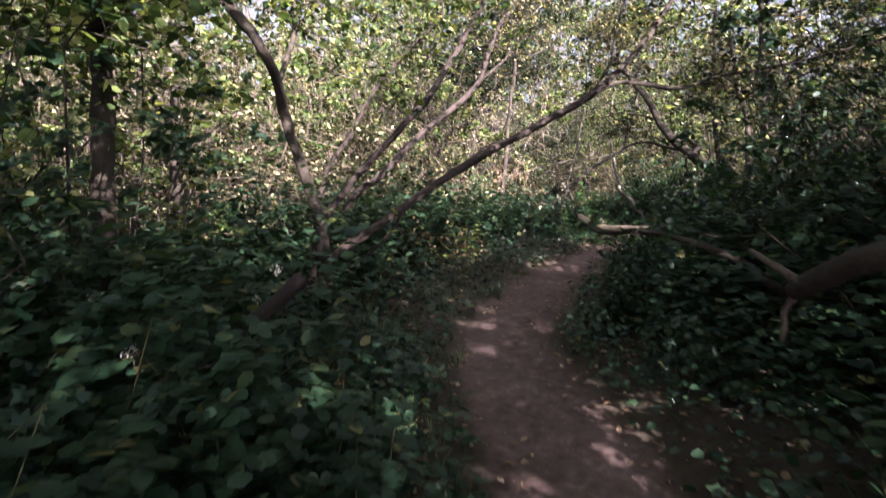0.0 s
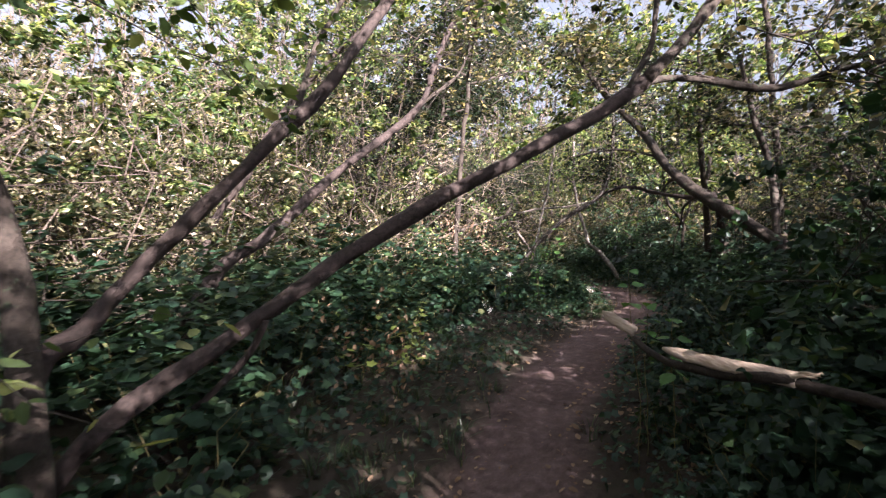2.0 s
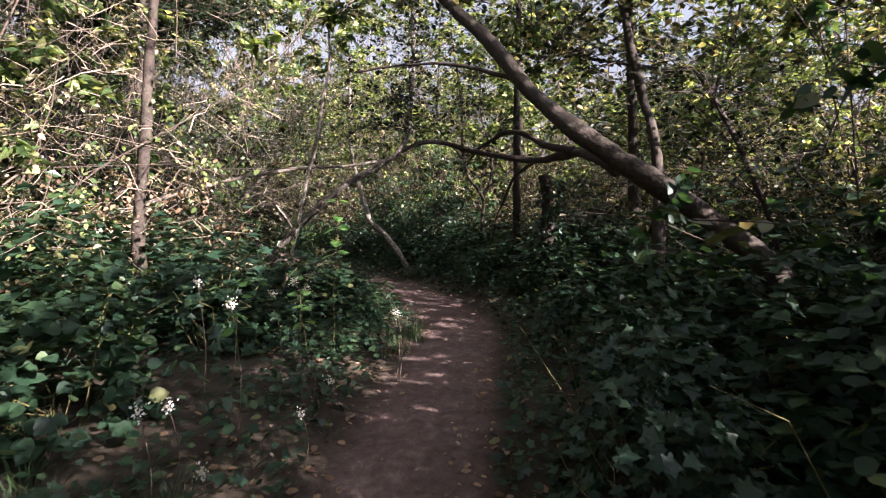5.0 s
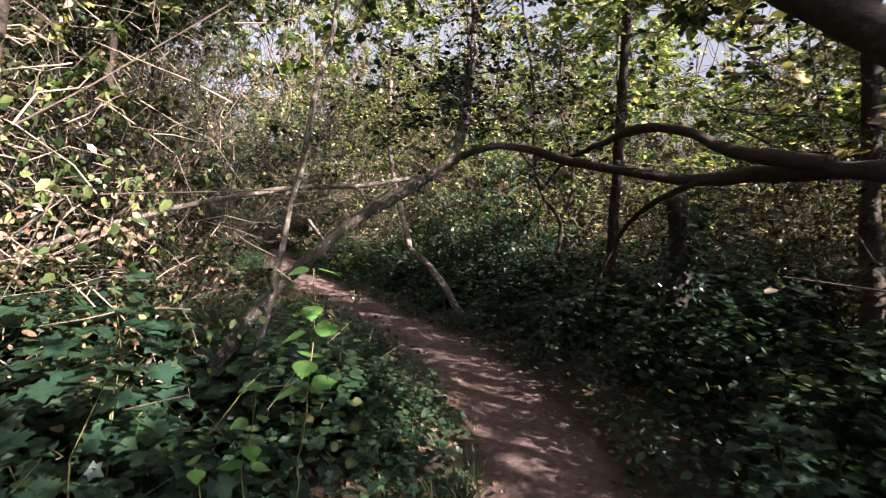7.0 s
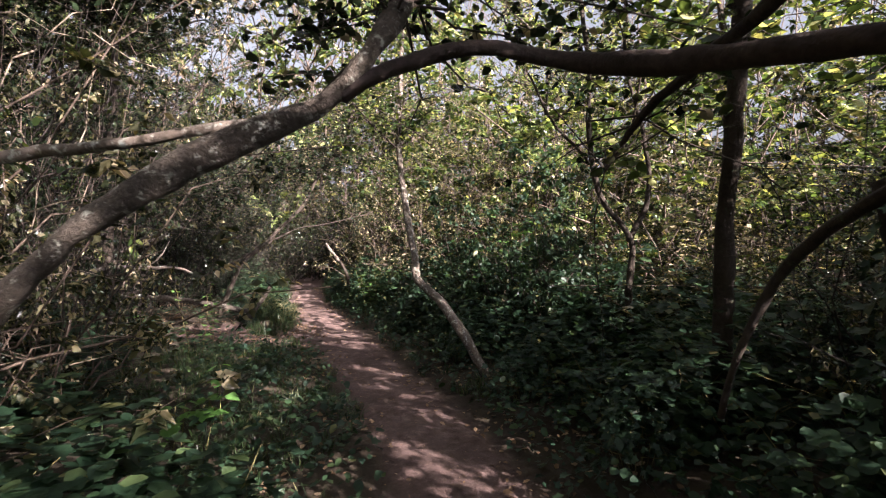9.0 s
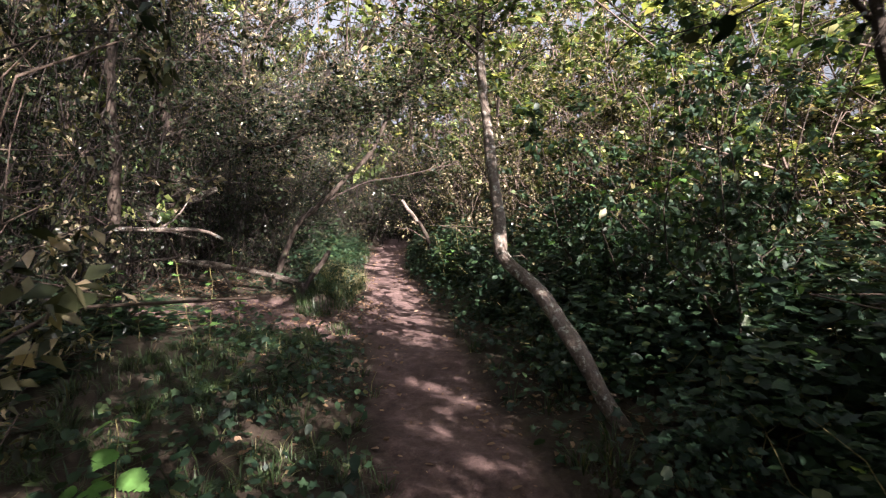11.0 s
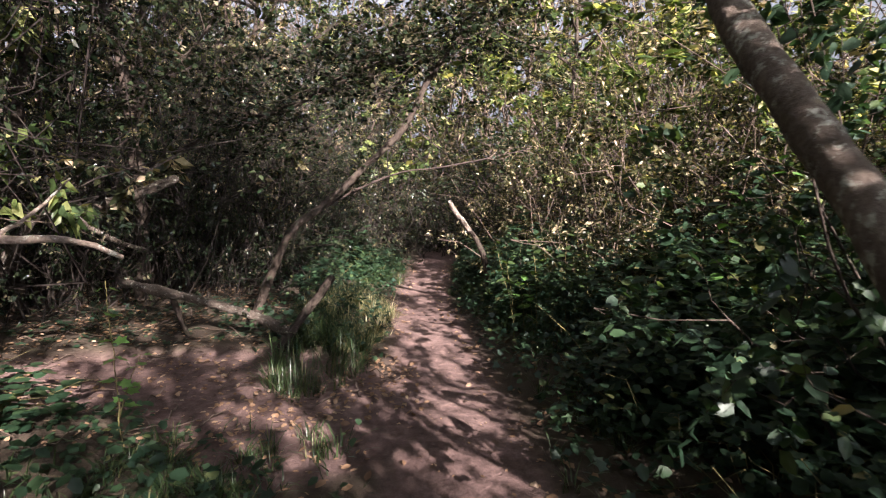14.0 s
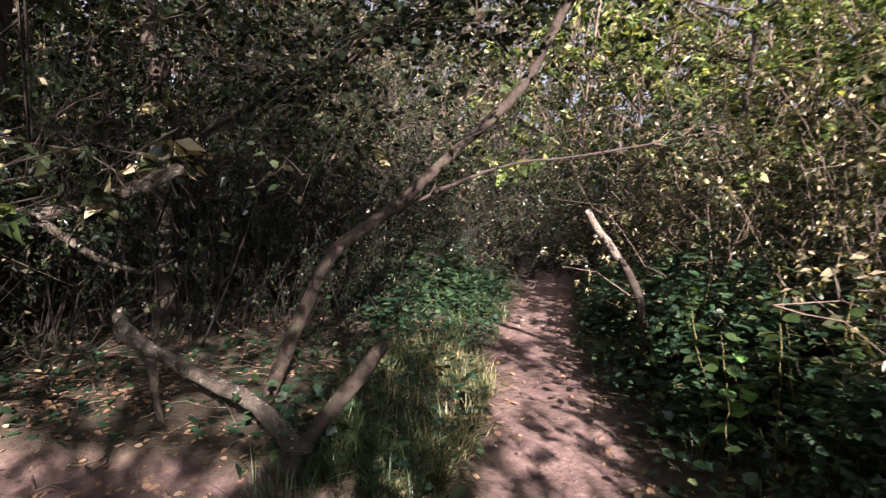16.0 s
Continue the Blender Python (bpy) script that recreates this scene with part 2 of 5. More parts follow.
def tube(points, r0, r1, sides=10, lumps=0.12, step=0.09, wander=0.0, seed=0, end=True):
    """A tapered, knotty limb along a line."""
    line = smooth_line(points, step)
    g = np.random.default_rng(seed + 11)
    n = len(line)
    if wander:
        w = np.cumsum(g.normal(0, wander * step, (n, 3)), axis=0)
        w -= np.linspace(0, 1, n)[:, None] * w[-1]
        line = line + w
    tan = unit(np.gradient(line, axis=0))
    ref = np.array([0.31, 0.22, 0.92])
    side = unit(np.cross(tan, ref))
    upv = np.cross(side, tan)
    ang = np.linspace(0, 2 * np.pi, sides, endpoint=False)
    s = np.linspace(0, 1, n)
    rad = r0 + (r1 - r0) * s
    swell = 1 + lumps * 0.7 * np.sin(s * n * step * 9 + seed) + g.normal(0, lumps * 0.35, n)
    bulge = 1 + lumps * np.sin(ang[None] * 2 + s[:, None] * n * step * 5 + seed) + g.normal(0, lumps * 0.25, (n, sides))
    r = (rad * swell)[:, None] * bulge
    v = line[:, None] + r[..., None] * (np.cos(ang)[None, :, None] * side[:, None] + np.sin(ang)[None, :, None] * upv[:, None])
    v = v.reshape(-1, 3)
    i, j = np.meshgrid(np.arange(n - 1), np.arange(sides), indexing="ij")
    a, b = i * sides + j, i * sides + (j + 1) % sides
    f = np.concatenate([np.stack([a, b, a + sides], -1).reshape(-1, 3), np.stack([b, b + sides, a + sides], -1).reshape(-1, 3)])
    if end:
        v = np.vstack([v, line[:1] - tan[:1] * r0 * 0.3, line[-1:] + tan[-1:] * r1 * 0.5])
        k = np.arange(sides)
        f = np.vstack([f, np.stack([np.full(sides, n * sides), (k + 1) % sides, k], -1),
                       np.stack([np.full(sides, n * sides + 1), (n - 1) * sides + k, (n - 1) * sides + (k + 1) % sides], -1)])
    return v, f


def twigs(start, way, length, radius, g, bend=0.25, droop=0.0, segs=3, sides=3):
    """Many thin bent tapered twigs at once. Returns the mesh arrays and points along them."""
    n = len(start)
    way = unit(way)
    t = np.linspace(0, 1, segs + 1)
    curl = g.normal(0, bend, (n, 3))
    curl[:, 2] -= droop
    line = start[:, None] + length[:, None, None] * (t[None, :, None] * way[:, None] + (t ** 2)[None, :, None] * curl[:, None])
    wig = g.normal(0, 0.05, line.shape) * length[:, None, None]
    wig[:, 0] = 0
    line = line + wig
    ref = np.where(np.abs(way[:, 2:]) > 0.85, np.array([[1.0, 0, 0]]), np.array([[0, 0, 1.0]]))
    side = unit(np.cross(way, ref))
    upv = np.cross(side, way)
    ang = np.linspace(0, 2 * np.pi, sides, endpoint=False)
    ring = np.cos(ang)[None, :, None] * side[:, None] + np.sin(ang)[None, :, None] * upv[:, None]
    r = radius[:, None] * (1 - 0.75 * t)[None]
    v = (line[:, :, None] + r[..., None, None] * ring[:, None]).reshape(-1, 3)
    b = (np.arange(n) * (segs + 1) * sides)[:, None, None]
    i, j = np.arange(segs)[None, :, None], np.arange(sides)[None, None, :]
    a0, b0 = b + i * sides + j, b + i * sides + (j + 1) % sides
    f = np.concatenate([np.stack([a0, b0, a0 + sides], -1).reshape(-1, 3), np.stack([b0, b0 + sides, a0 + sides], -1).reshape(-1, 3)])
    return v, f, line


BROAD = (np.array([[0, 0.5, -0.07], [0, 0, 0], [-0.33, 0.16, 0.03], [-0.42, 0.45, 0.05], [-0.24, 0.78, 0.03], [0, 1.0, -0.05], [0.24, 0.78, 0.03], [0.42, 0.45, 0.05], [0.33, 0.16, 0.03]]),
         np.array([[0, k, k % 8 + 1] for k in range(1, 9)]))
LANCE = (np.array([[0, 0, 0], [-0.22, 0.42, 0.05], [0, 1, -0.06], [0.22, 0.42, 0.05]]), np.array([[0, 2, 1], [0, 3, 2]]))
OVAL = (np.array([[0, 0, 0], [-0.3, 0.3, 0.05], [-0.22, 0.75, 0.02], [0, 1, -0.05], [0.22, 0.75, 0.02], [0.3, 0.3, 0.05]]), np.array([[0, 3, 2], [0, 2, 1], [0, 4, 3], [0, 5, 4]]))
LOBED = (np.array([[0, 0.42, -0.03], [0, 0, 0], [-0.38, -0.05, 0.03], [-0.3, 0.22, 0.0], [-0.52, 0.45, 0.05], [-0.22, 0.55, 0], [0, 1, -0.05], [0.22, 0.55, 0], [0.52, 0.45, 0.05], [0.3, 0.22, 0], [0.38, -0.05, 0.03]]),
         np.array([[0, k, k % 10 + 1] for k in range(1, 11)]))


def toothed_leaf(teeth=9):
    """A broad leaf with a toothed edge, folded along its midrib."""
    side = []
    for i in range(1, 2 * teeth):
        t = i / (2 * teeth)
        w = 0.43 * math.sin(math.pi * t ** 0.72) * (1.06 if i % 2 else 0.9)
        side.append((w, t + (0.02 if i % 2 else -0.02), 0.1 * w - 0.1 * t * t))
    rib = [(0, 0, 0), (0, 0.35, -0.03), (0, 0.7, -0.07), (0, 1, -0.12)]
    verts = rib + [(-w, t, z) for w, t, z in side] + side
    n = len(side)
    tris = []
    for start, flip in ((4, False), (4 + n, True)):
        for i in range(n - 1):
            k = 1 if (i + 1) / n < 0.55 else 2
            tris.append((k, start + i, start + i + 1) if flip else (k, start + i + 1, start + i))
        m = next(i for i in range(n - 1) if (i + 1) / n >= 0.55)
        ends = [(0, start, 1), (1, start + m, 2), (2, start + n - 1, 3)]
        tris += ends if flip else [(a, c, b) for a, b, c in ends]
    return np.array(verts), np.array(tris)


FINE = toothed_leaf()


def blades(pos, way, nor, size, shape, width=1.0):
    """Leaves of one shape: stalk end, direction, upper side and length of each."""
    tv, tf = shape
    y = unit(way)
    x = unit(np.cross(y, nor))
    z = np.cross(x, y)
    v = pos[:, None] + size[:, None, None] * (tv[None, :, :1] * width * x[:, None] + tv[None, :, 1:2] * y[:, None] + tv[None, :, 2:] * z[:, None])
    f = tf[None] + (np.arange(len(pos)) * len(tv))[:, None, None]
    return v.reshape(-1, 3), f.reshape(-1, 3)


def scatter_dirs(n, g, flat=0.6):
    """Leaf directions and upper sides: mostly level, tilted at random."""
    a = g.uniform(0, 2 * np.pi, n)
    way = np.stack([np.cos(a), np.sin(a), g.normal(-0.25, 0.35, n)], -1)
    nor = np.stack([g.normal(0, flat, n), g.normal(0, flat, n), np.ones(n)], -1)
    return unit(way), unit(nor)


# ---- the lie of the land ----
TRAIL = [(0.3, -6), (0.4, 0), (0.72, 2.0), (0.62, 3.1), (0.6, 4.2), (0.95, 5.2), (1.47, 6.35), (2.2, 7.55), (2.95, 8.5), (3.6, 9.3), (4.1, 10.2), (4.38, 11.4), (4.45, 13.1),
         (4.38, 14.5), (4.36, 15.7), (4.3, 17.0), (4.24, 18.3), (4.12, 20.0), (4.18, 22.0), (4.35, 24.5), (4.7, 27.5), (6, 32)]
TRAIL_LINE = smooth_line([(x, y, 0) for x, y in TRAIL], 0.15)[:, :2]
CLEARING = ((2.55, 17.0, 1.35, 0.62), (3.4, 16.6, 0.8, 0.9))     # bare earth beside the trail: x, y, half width, half depth


def trail_offset(x, y):
    """Distance from the trail's middle, negative on its left."""
    x, y = np.atleast_1d(np.asarray(x, float)), np.atleast_1d(np.asarray(y, float))
    d = np.hypot(x[:, None] - TRAIL_LINE[None, :, 0], y[:, None] - TRAIL_LINE[None, :, 1])
    k = d.argmin(1)
    k1 = np.clip(k, 0, len(TRAIL_LINE) - 2)
    t = TRAIL_LINE[k1 + 1] - TRAIL_LINE[k1]
    cross = t[:, 0] * (y - TRAIL_LINE[k1, 1]) - t[:, 1] * (x - TRAIL_LINE[k1, 0])
    return d.min(1) * np.where(cross > 0, -1, 1)


def bare(x, y):
    """1 on trodden earth, 0 away from it."""
    d = np.abs(trail_offset(x, y))
    m = np.clip((0.46 - d) / 0.2, 0, 1)
    for cx, cy, rx, ry in CLEARING:
        q = ((np.asarray(x) - cx) / rx) ** 2 + ((np.asarray(y) - cy) / ry) ** 2
        m = np.maximum(m, np.clip((1.15 - q) / 0.4, 0, 1))
    return m


def height(x, y):
    x, y = np.atleast_1d(np.asarray(x, float)), np.atleast_1d(np.asarray(y, float))
    base = np.interp(y, [-10, 0, 3, 4.5, 7, 10, 14.5, 17, 20, 26, 40], [0, 0.04, 0.1, 0.13, 0.31, 0.38, 0.33, 0.3, 0.28, 0.36, 0.8])
    d = trail_offset(x, y)
    bank = 0.1 * np.clip((np.abs(d) - 0.4) / 0.8, 0, 1) * (1 - 0.9 * bare(x, y)) + 0.045 * np.clip(np.abs(d) - 1.5, 0, 8)
    swell = 0.025 * np.sin(x * 2.3 + 1) * np.sin(y * 1.9) + 0.012 * np.sin(x * 7 + y * 3) * np.sin(y * 8.3)
    hump = 0.2 * np.exp(-((x - 3.2) / 0.34) ** 2 - ((y - 18.9) / 1.0) ** 2)     # grassy bank beside the far trail
    return base + bank + swell + hump


def build_ground():
    xs = np.concatenate([np.linspace(-400, -12, 14), np.linspace(-9, -1.5, 24), np.arange(-1.4, 6.6, 0.07), np.linspace(6.8, 14, 24), np.linspace(20, 400, 14)])
    ys = np.concatenate([np.linspace(-300, -9, 12), np.linspace(-6, -0.6, 14), np.arange(-0.5, 24, 0.08), np.linspace(24.3, 34, 24), np.linspace(40, 500, 14)])
    gx, gy = np.meshgrid(xs, ys)
    x, y = gx.ravel(), gy.ravel()
    z = np.concatenate([height(a, b) for a, b in zip(np.array_split(x, 40), np.array_split(y, 40))])
    b = np.concatenate([bare(p, q) for p, q in zip(np.array_split(x, 40), np.array_split(y, 40))])
    z = z + b * 0.012 * np.sin(x * 23 + np.sin(y * 9)) * np.sin(y * 19)
    w = len(xs)
    i, j = np.meshgrid(np.arange(len(ys) - 1), np.arange(w - 1), indexing="ij")
    k = (i * w + j).ravel()
    f = np.concatenate([np.stack([k, k + 1, k + w], -1), np.stack([k + 1, k + w + 1, k + w], -1)])
    me = to_mesh("ground", np.stack([x, y, z], -1), f, EARTH, smooth=True)
    mask = me.attributes.new("trodden", "FLOAT", "POINT")
    jit = np.clip(b * 1.25 + 0.12 * np.sin(x * 11 + y * 5) * np.sin(y * 13) * (b > 0), 0, 1)
    mask.data.foreach_set("value", jit.astype(np.float32))
    tagged(new("ground", me), "forest floor with a trodden reddish earth trail", "ground", kind="structure")


build_ground()


def at_ground(x, y):
    return float(height(x, y)[0])


# ---- bushes: built once, then set out ----


def thing(name, label, category, group=""):
    return tagged(new(name), label, category, group)


def make_bramble(name, label, seed, n=1000, mat=BRAMBLE, shape=BROAD, size=0.062, group="bramble bushes"):
    """A mound of arching canes and toothed leaves, about 1 m across and 1 m high."""
    g = np.random.default_rng(seed)
    ob = thing(name, label, "bush", group)
    m = 14
    a = g.uniform(0, 6.28, m)
    st = np.stack([0.22 * np.cos(a) * g.random(m), 0.22 * np.sin(a) * g.random(m), np.full(m, -0.05)], -1)
    out = np.stack([np.cos(a) * 0.55, np.sin(a) * 0.55, np.full(m, 1.0)], -1)
    v, f, _ = twigs(st, out, g.uniform(0.6, 1.05, m), np.full(m, 0.006), g, 0.25, 0.35, 4, 3)
    part("cane", to_mesh("cane", v, f, STEM), ob)
    # leaves sit in sprays of three on a lumpy dome, thinner inside
    k = n // 3
    u = g.normal(0, 1, (k, 3))
    u[:, 2] = np.abs(u[:, 2]) * 0.9 + 0.02
    u = unit(u)
    lump = 1 + 0.16 * np.sin(u[:, 0] * 6 + seed) + 0.16 * np.sin(u[:, 1] * 7 + seed * 2) + 0.1 * np.sin(u[:, 2] * 9 + seed)
    rad = lump * (1 - 0.5 * g.random(k) ** 1.8)
    p = u * rad[:, None] * np.array([0.52, 0.52, 0.86])
    p[:, 2] = np.maximum(p[:, 2], 0.02)
    head = g.uniform(0, 6.28, k)
    pieces = []
    for turn in (-1.15, 0.0, 1.15):
        h = head + turn + g.normal(0, 0.15, k)
        way = np.stack([np.cos(h), np.sin(h), g.normal(-0.25, 0.25, k)], -1) + 0.5 * u * [1, 1, 0.3]
        nor = unit(u * 0.7 + np.array([0, 0, 0.9]) + g.normal(0, 0.35, (k, 3)))
        s = size * g.uniform(0.6, 1.35, k) * (1.15 if turn == 0 else 0.95)
        pieces.append(blades(p, way, nor, s, shape, 1.15))
    v, f = joined(pieces)
    tagged(part("foliage", to_mesh("foliage", v, f, mat), ob), kind="stuff")
    return ob


def make_thicket(name, label, seed, mat, n=5200, stems=46, tall=3.4, wide=1.3, size=0.042, shape=OVAL, lean=0.25, low=0.2, group="thicket shrubs", wood=TWIG, thick=0.013, twig_n=4):
    """A twiggy shrub of many stems with small leaves along its shoots."""
    g = np.random.default_rng(seed)
    ob = thing(name, label, "shrub", group)
    a = g.uniform(0, 6.28, stems)
    r = wide * 0.75 * np.sqrt(g.random(stems))
    st = np.stack([r * np.cos(a), r * np.sin(a), np.full(stems, -0.1)], -1)
    way = np.stack([g.normal(0, lean, stems) + 0.15 * np.cos(a), g.normal(0, lean, stems) + 0.15 * np.sin(a), np.ones(stems)], -1)
    ln = tall * g.uniform(0.5, 1.05, stems)
    v1, f1, line = twigs(st, way, ln, g.uniform(0.5, 1.4, stems) * thick, g, 0.22, 0.06, 6, 4)
    # side shoots
    m = stems * twig_n
    who = np.repeat(np.arange(stems), twig_n)
    seg = g.integers(1, 7, m)
    s2 = line[who, seg]
    w2 = np.stack([g.normal(0, 1, m), g.normal(0, 1, m), g.normal(0.35, 0.5, m)], -1)
    v2, f2, l2 = twigs(s2, w2, g.uniform(0.35, 1.0, m) * tall * 0.25, np.full(m, thick * 0.33), g, 0.3, 0.1, 4, 3)
    m3 = m * 2
    who3 = np.repeat(np.arange(m), 2)
    s3 = l2[who3, g.integers(1, 5, m3)]
    w3 = np.stack([g.normal(0, 1, m3), g.normal(0, 1, m3), g.normal(0.15, 0.6, m3)], -1)
    v3, f3, l3 = twigs(s3, w3, g.uniform(0.12, 0.38, m3), np.full(m3, thick * 0.2), g, 0.3, 0.1, 1, 3)
    part("stem", to_mesh("stem", v1, f1, wood, True), ob)
    v, f = joined([(v2, f2), (v3, f3)])
    tagged(part("twig_mass", to_mesh("twig_mass", v, f, wood), ob), kind="stuff")
    # leaves on the shoots
    k = n
    pick, sp, tt = g.integers(0, m3, k), np.zeros(k, int), g.random((k, 1))
    p = l3[pick, sp] * (1 - tt) + l3[pick, sp + 1] * tt + g.normal(0, 0.015, (k, 3))
    keep = p[:, 2] > low * g.uniform(0.3, 1.6, k) * tall
    p = p[keep]
    way, nor = scatter_dirs(len(p), g, 0.75)
    v, f = blades(p, way, nor, size * g.uniform(0.55, 1.4, len(p)), shape, 1.1)
    tagged(part("foliage", to_mesh("foliage", v, f, mat), ob), kind="stuff")
    return ob


def mesh_reach(me):
    """How far a bush spreads from its middle."""
    co = np.empty(len(me.vertices) * 3, np.float32)
    me.vertices.foreach_get("co", co)
    return float(np.quantile(np.hypot(co[0::3], co[1::3]), 0.9985))


def put_copies(protos, places):
    """Set out copies of the prototypes at x, y, turn, scale, height scale."""
    used = set()
    reach = [max(mesh_reach(q.data) for q in p.children) for p in protos]
    for k, x, y, turn, sc, hz in places:
        off = abs(float(trail_offset(x, y)[0]))
        spread = reach[k] * (1.0 if y < 18.5 else 0.8 if y < 21.0 else 0.55)
        if y < 24.5 and off - 0.45 < spread * sc:
            sc = (off - 0.45) / spread
            if sc < 0.42:
                continue
        z = at_ground(x, y)
        m = Matrix.Translation((x, y, z)) @ Matrix.Rotation(turn, 4, "Z")
        ob = protos[k]
        if k in used:
            ob = copy_thing(ob, m)
        else:
            ob.matrix_basis = m
            used.add(k)
        ob.scale = (sc, sc, hz)


# zones of undergrowth: side of the trail, from y, to y, offset from the trail, height, spread
def undergrowth_places(g):
    out = []
    y = -2.2
    while y < 24:
        for sgn in (-1, 1):
            for off in (0.95, 1.75, 2.6, 3.6):
                yy = y + g.uniform(-0.35, 0.35)
                k = int(np.argmin(np.abs(TRAIL_LINE[:, 1] - yy)))
                t = TRAIL_LINE[min(k + 1, len(TRAIL_LINE) - 1)] - TRAIL_LINE[max(k - 1, 0)]
                t = t / np.hypot(*t)
                o = off + g.uniform(-0.15, 0.25)
                x, y2 = TRAIL_LINE[k, 0] + sgn * o * t[1], TRAIL_LINE[k, 1] - sgn * o * t[0]
                if sgn < 0:
                    h = np.interp(yy, [-3, 3, 5, 8, 10, 11.5, 16, 18, 24], [1.0, 1.05, 1.15, 1.2, 0.95, 0.42, 0.35, 0.5, 0.7])
                    h *= np.interp(o, [0.8, 1.8, 4.5], [0.6, 1.0, 1.15])
                    if 3.5 < yy < 8.8 and off < 1:
                        continue
                    if 11.3 < yy < 18.6 and off < 2.2:
                        continue
                    if 16.5 < yy < 21 and off < 4.2:
                        continue
                else:
                    h = np.interp(yy, [-3, 3, 5, 8, 9.5, 12, 14, 17, 24], [0.8, 0.85, 1.05, 1.1, 0.95, 0.75, 0.75, 0.8, 0.95])
                    h *= np.interp(o, [0.8, 1.8, 2.6, 4.5], [0.75, 1.1, 1.45, 1.6])
                if any(((x - cx) / (rx + 0.35)) ** 2 + ((y2 - cy) / (ry + 0.35)) ** 2 < 1 for cx, cy, rx, ry in CLEARING):
                    continue
                if np.abs(trail_offset(x, y2))[0] < 0.72 or (-1.6 < y2 < 0.9 and off < 1.5):
                    continue
                sc = float(np.clip(0.8 + 0.22 * (o - 0.9), 0.75, 1.35)) * g.uniform(0.9, 1.1)
                if h < 0.5:
                    sc *= 0.85
                out.append((int(g.integers(0, 6) if off < 2 else g.integers(6, 10)), x, y2, g.uniform(0, 6.28), sc, h * g.uniform(0.85, 1.15)))
        y += 1.0
    y = -1.7
    while y < 23:
        for sgn, off in ((-1, 1.4), (-1, 2.2), (-1, 3.1), (-1, 4.2), (1, 2.1), (1, 3.1)):
            yy = y + g.uniform(-0.3, 0.3)
            if sgn < 0 and ((11.0 < yy < 16.5 and off < 3 or 16.5 <= yy < 21.5) or 3.5 < yy < 8.8 and off < 1.5):
                continue
            k = int(np.argmin(np.abs(TRAIL_LINE[:, 1] - yy)))
            t = TRAIL_LINE[min(k + 1, len(TRAIL_LINE) - 1)] - TRAIL_LINE[max(k - 1, 0)]
            t = t / np.hypot(*t)
            o = off + g.uniform(-0.2, 0.2)
            x, y2 = TRAIL_LINE[k, 0] + sgn * o * t[1], TRAIL_LINE[k, 1] - sgn * o * t[0]
            if any(((x - cx) / (rx + 0.4)) ** 2 + ((y2 - cy) / (ry + 0.4)) ** 2 < 1 for cx, cy, rx, ry in CLEARING):
                continue
            out.append((int(g.integers(6, 10)), x, y2, g.uniform(0, 6.28), g.uniform(0.95, 1.25), ((1.1 if yy < 8.5 else 0.85) if sgn < 0 else 1.05) * g.uniform(0.75, 1.1)))
        y += 1.15
    y = -1.8
    while y < 23:
        for sgn in (-1, 1):
            yy = y + g.uniform(-0.2, 0.2)
            k = int(np.argmin(np.abs(TRAIL_LINE[:, 1] - yy)))
            t = TRAIL_LINE[min(k + 1, len(TRAIL_LINE) - 1)] - TRAIL_LINE[max(k - 1, 0)]
            t = t / np.hypot(*t)
            o = g.uniform(0.66, 0.8) if sgn > 0 else g.uniform(0.8, 1.0)
            if sgn < 0 and (3.3 < yy < 8.0 or 11.0 < yy < 20.5):
                continue
            if -1.6 < yy < 0.9:
                continue
            h = (0.42 if sgn > 0 else 0.36) * g.uniform(0.8, 1.25)
            out.append((int(g.integers(0, 6)), TRAIL_LINE[k, 0] + sgn * o * t[1], TRAIL_LINE[k, 1] - sgn * o * t[0], g.uniform(0, 6.28), g.uniform(0.5, 0.62), h))
            o += 0.6
            out.append((int(g.integers(0, 6)), TRAIL_LINE[k, 0] + sgn * o * t[1], TRAIL_LINE[k, 1] - sgn * o * t[0], g.uniform(0, 6.28), g.uniform(0.7, 0.85), h * 1.7))
        y += 0.75
    # bushes close to the start of the walk and below the leaning snag
    out += [(0, 1.8, 4.3, 1.0, 0.6, 1.2), (0, 1.4, 1.3, 0.4, 0.75, 0.85), (1, 1.6, 0.6, 1.3, 0.8, 0.8), (2, 1.38, 2.0, 2.2, 0.7, 0.75), (7, 2.1, 1.5, 3.0, 1.0, 1.05), (8, 2.2, 0.4, 4.0, 1.0, 0.95),
            (3, 5.05, 19.35, 0.0, 0.8, 0.92), (1, 5.4, 19.6, 2.0, 0.9, 1.1)]
    return out


def build_undergrowth():
    g = np.random.default_rng(21)
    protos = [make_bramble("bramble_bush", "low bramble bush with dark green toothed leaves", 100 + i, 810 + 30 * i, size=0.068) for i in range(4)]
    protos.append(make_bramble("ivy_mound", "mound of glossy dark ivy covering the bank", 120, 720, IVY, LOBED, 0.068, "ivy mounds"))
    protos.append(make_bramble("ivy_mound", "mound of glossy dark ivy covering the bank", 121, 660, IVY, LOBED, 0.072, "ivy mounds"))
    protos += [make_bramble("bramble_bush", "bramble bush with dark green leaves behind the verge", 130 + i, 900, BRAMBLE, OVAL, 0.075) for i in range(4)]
    put_copies(protos, undergrowth_places(g))


build_undergrowth()


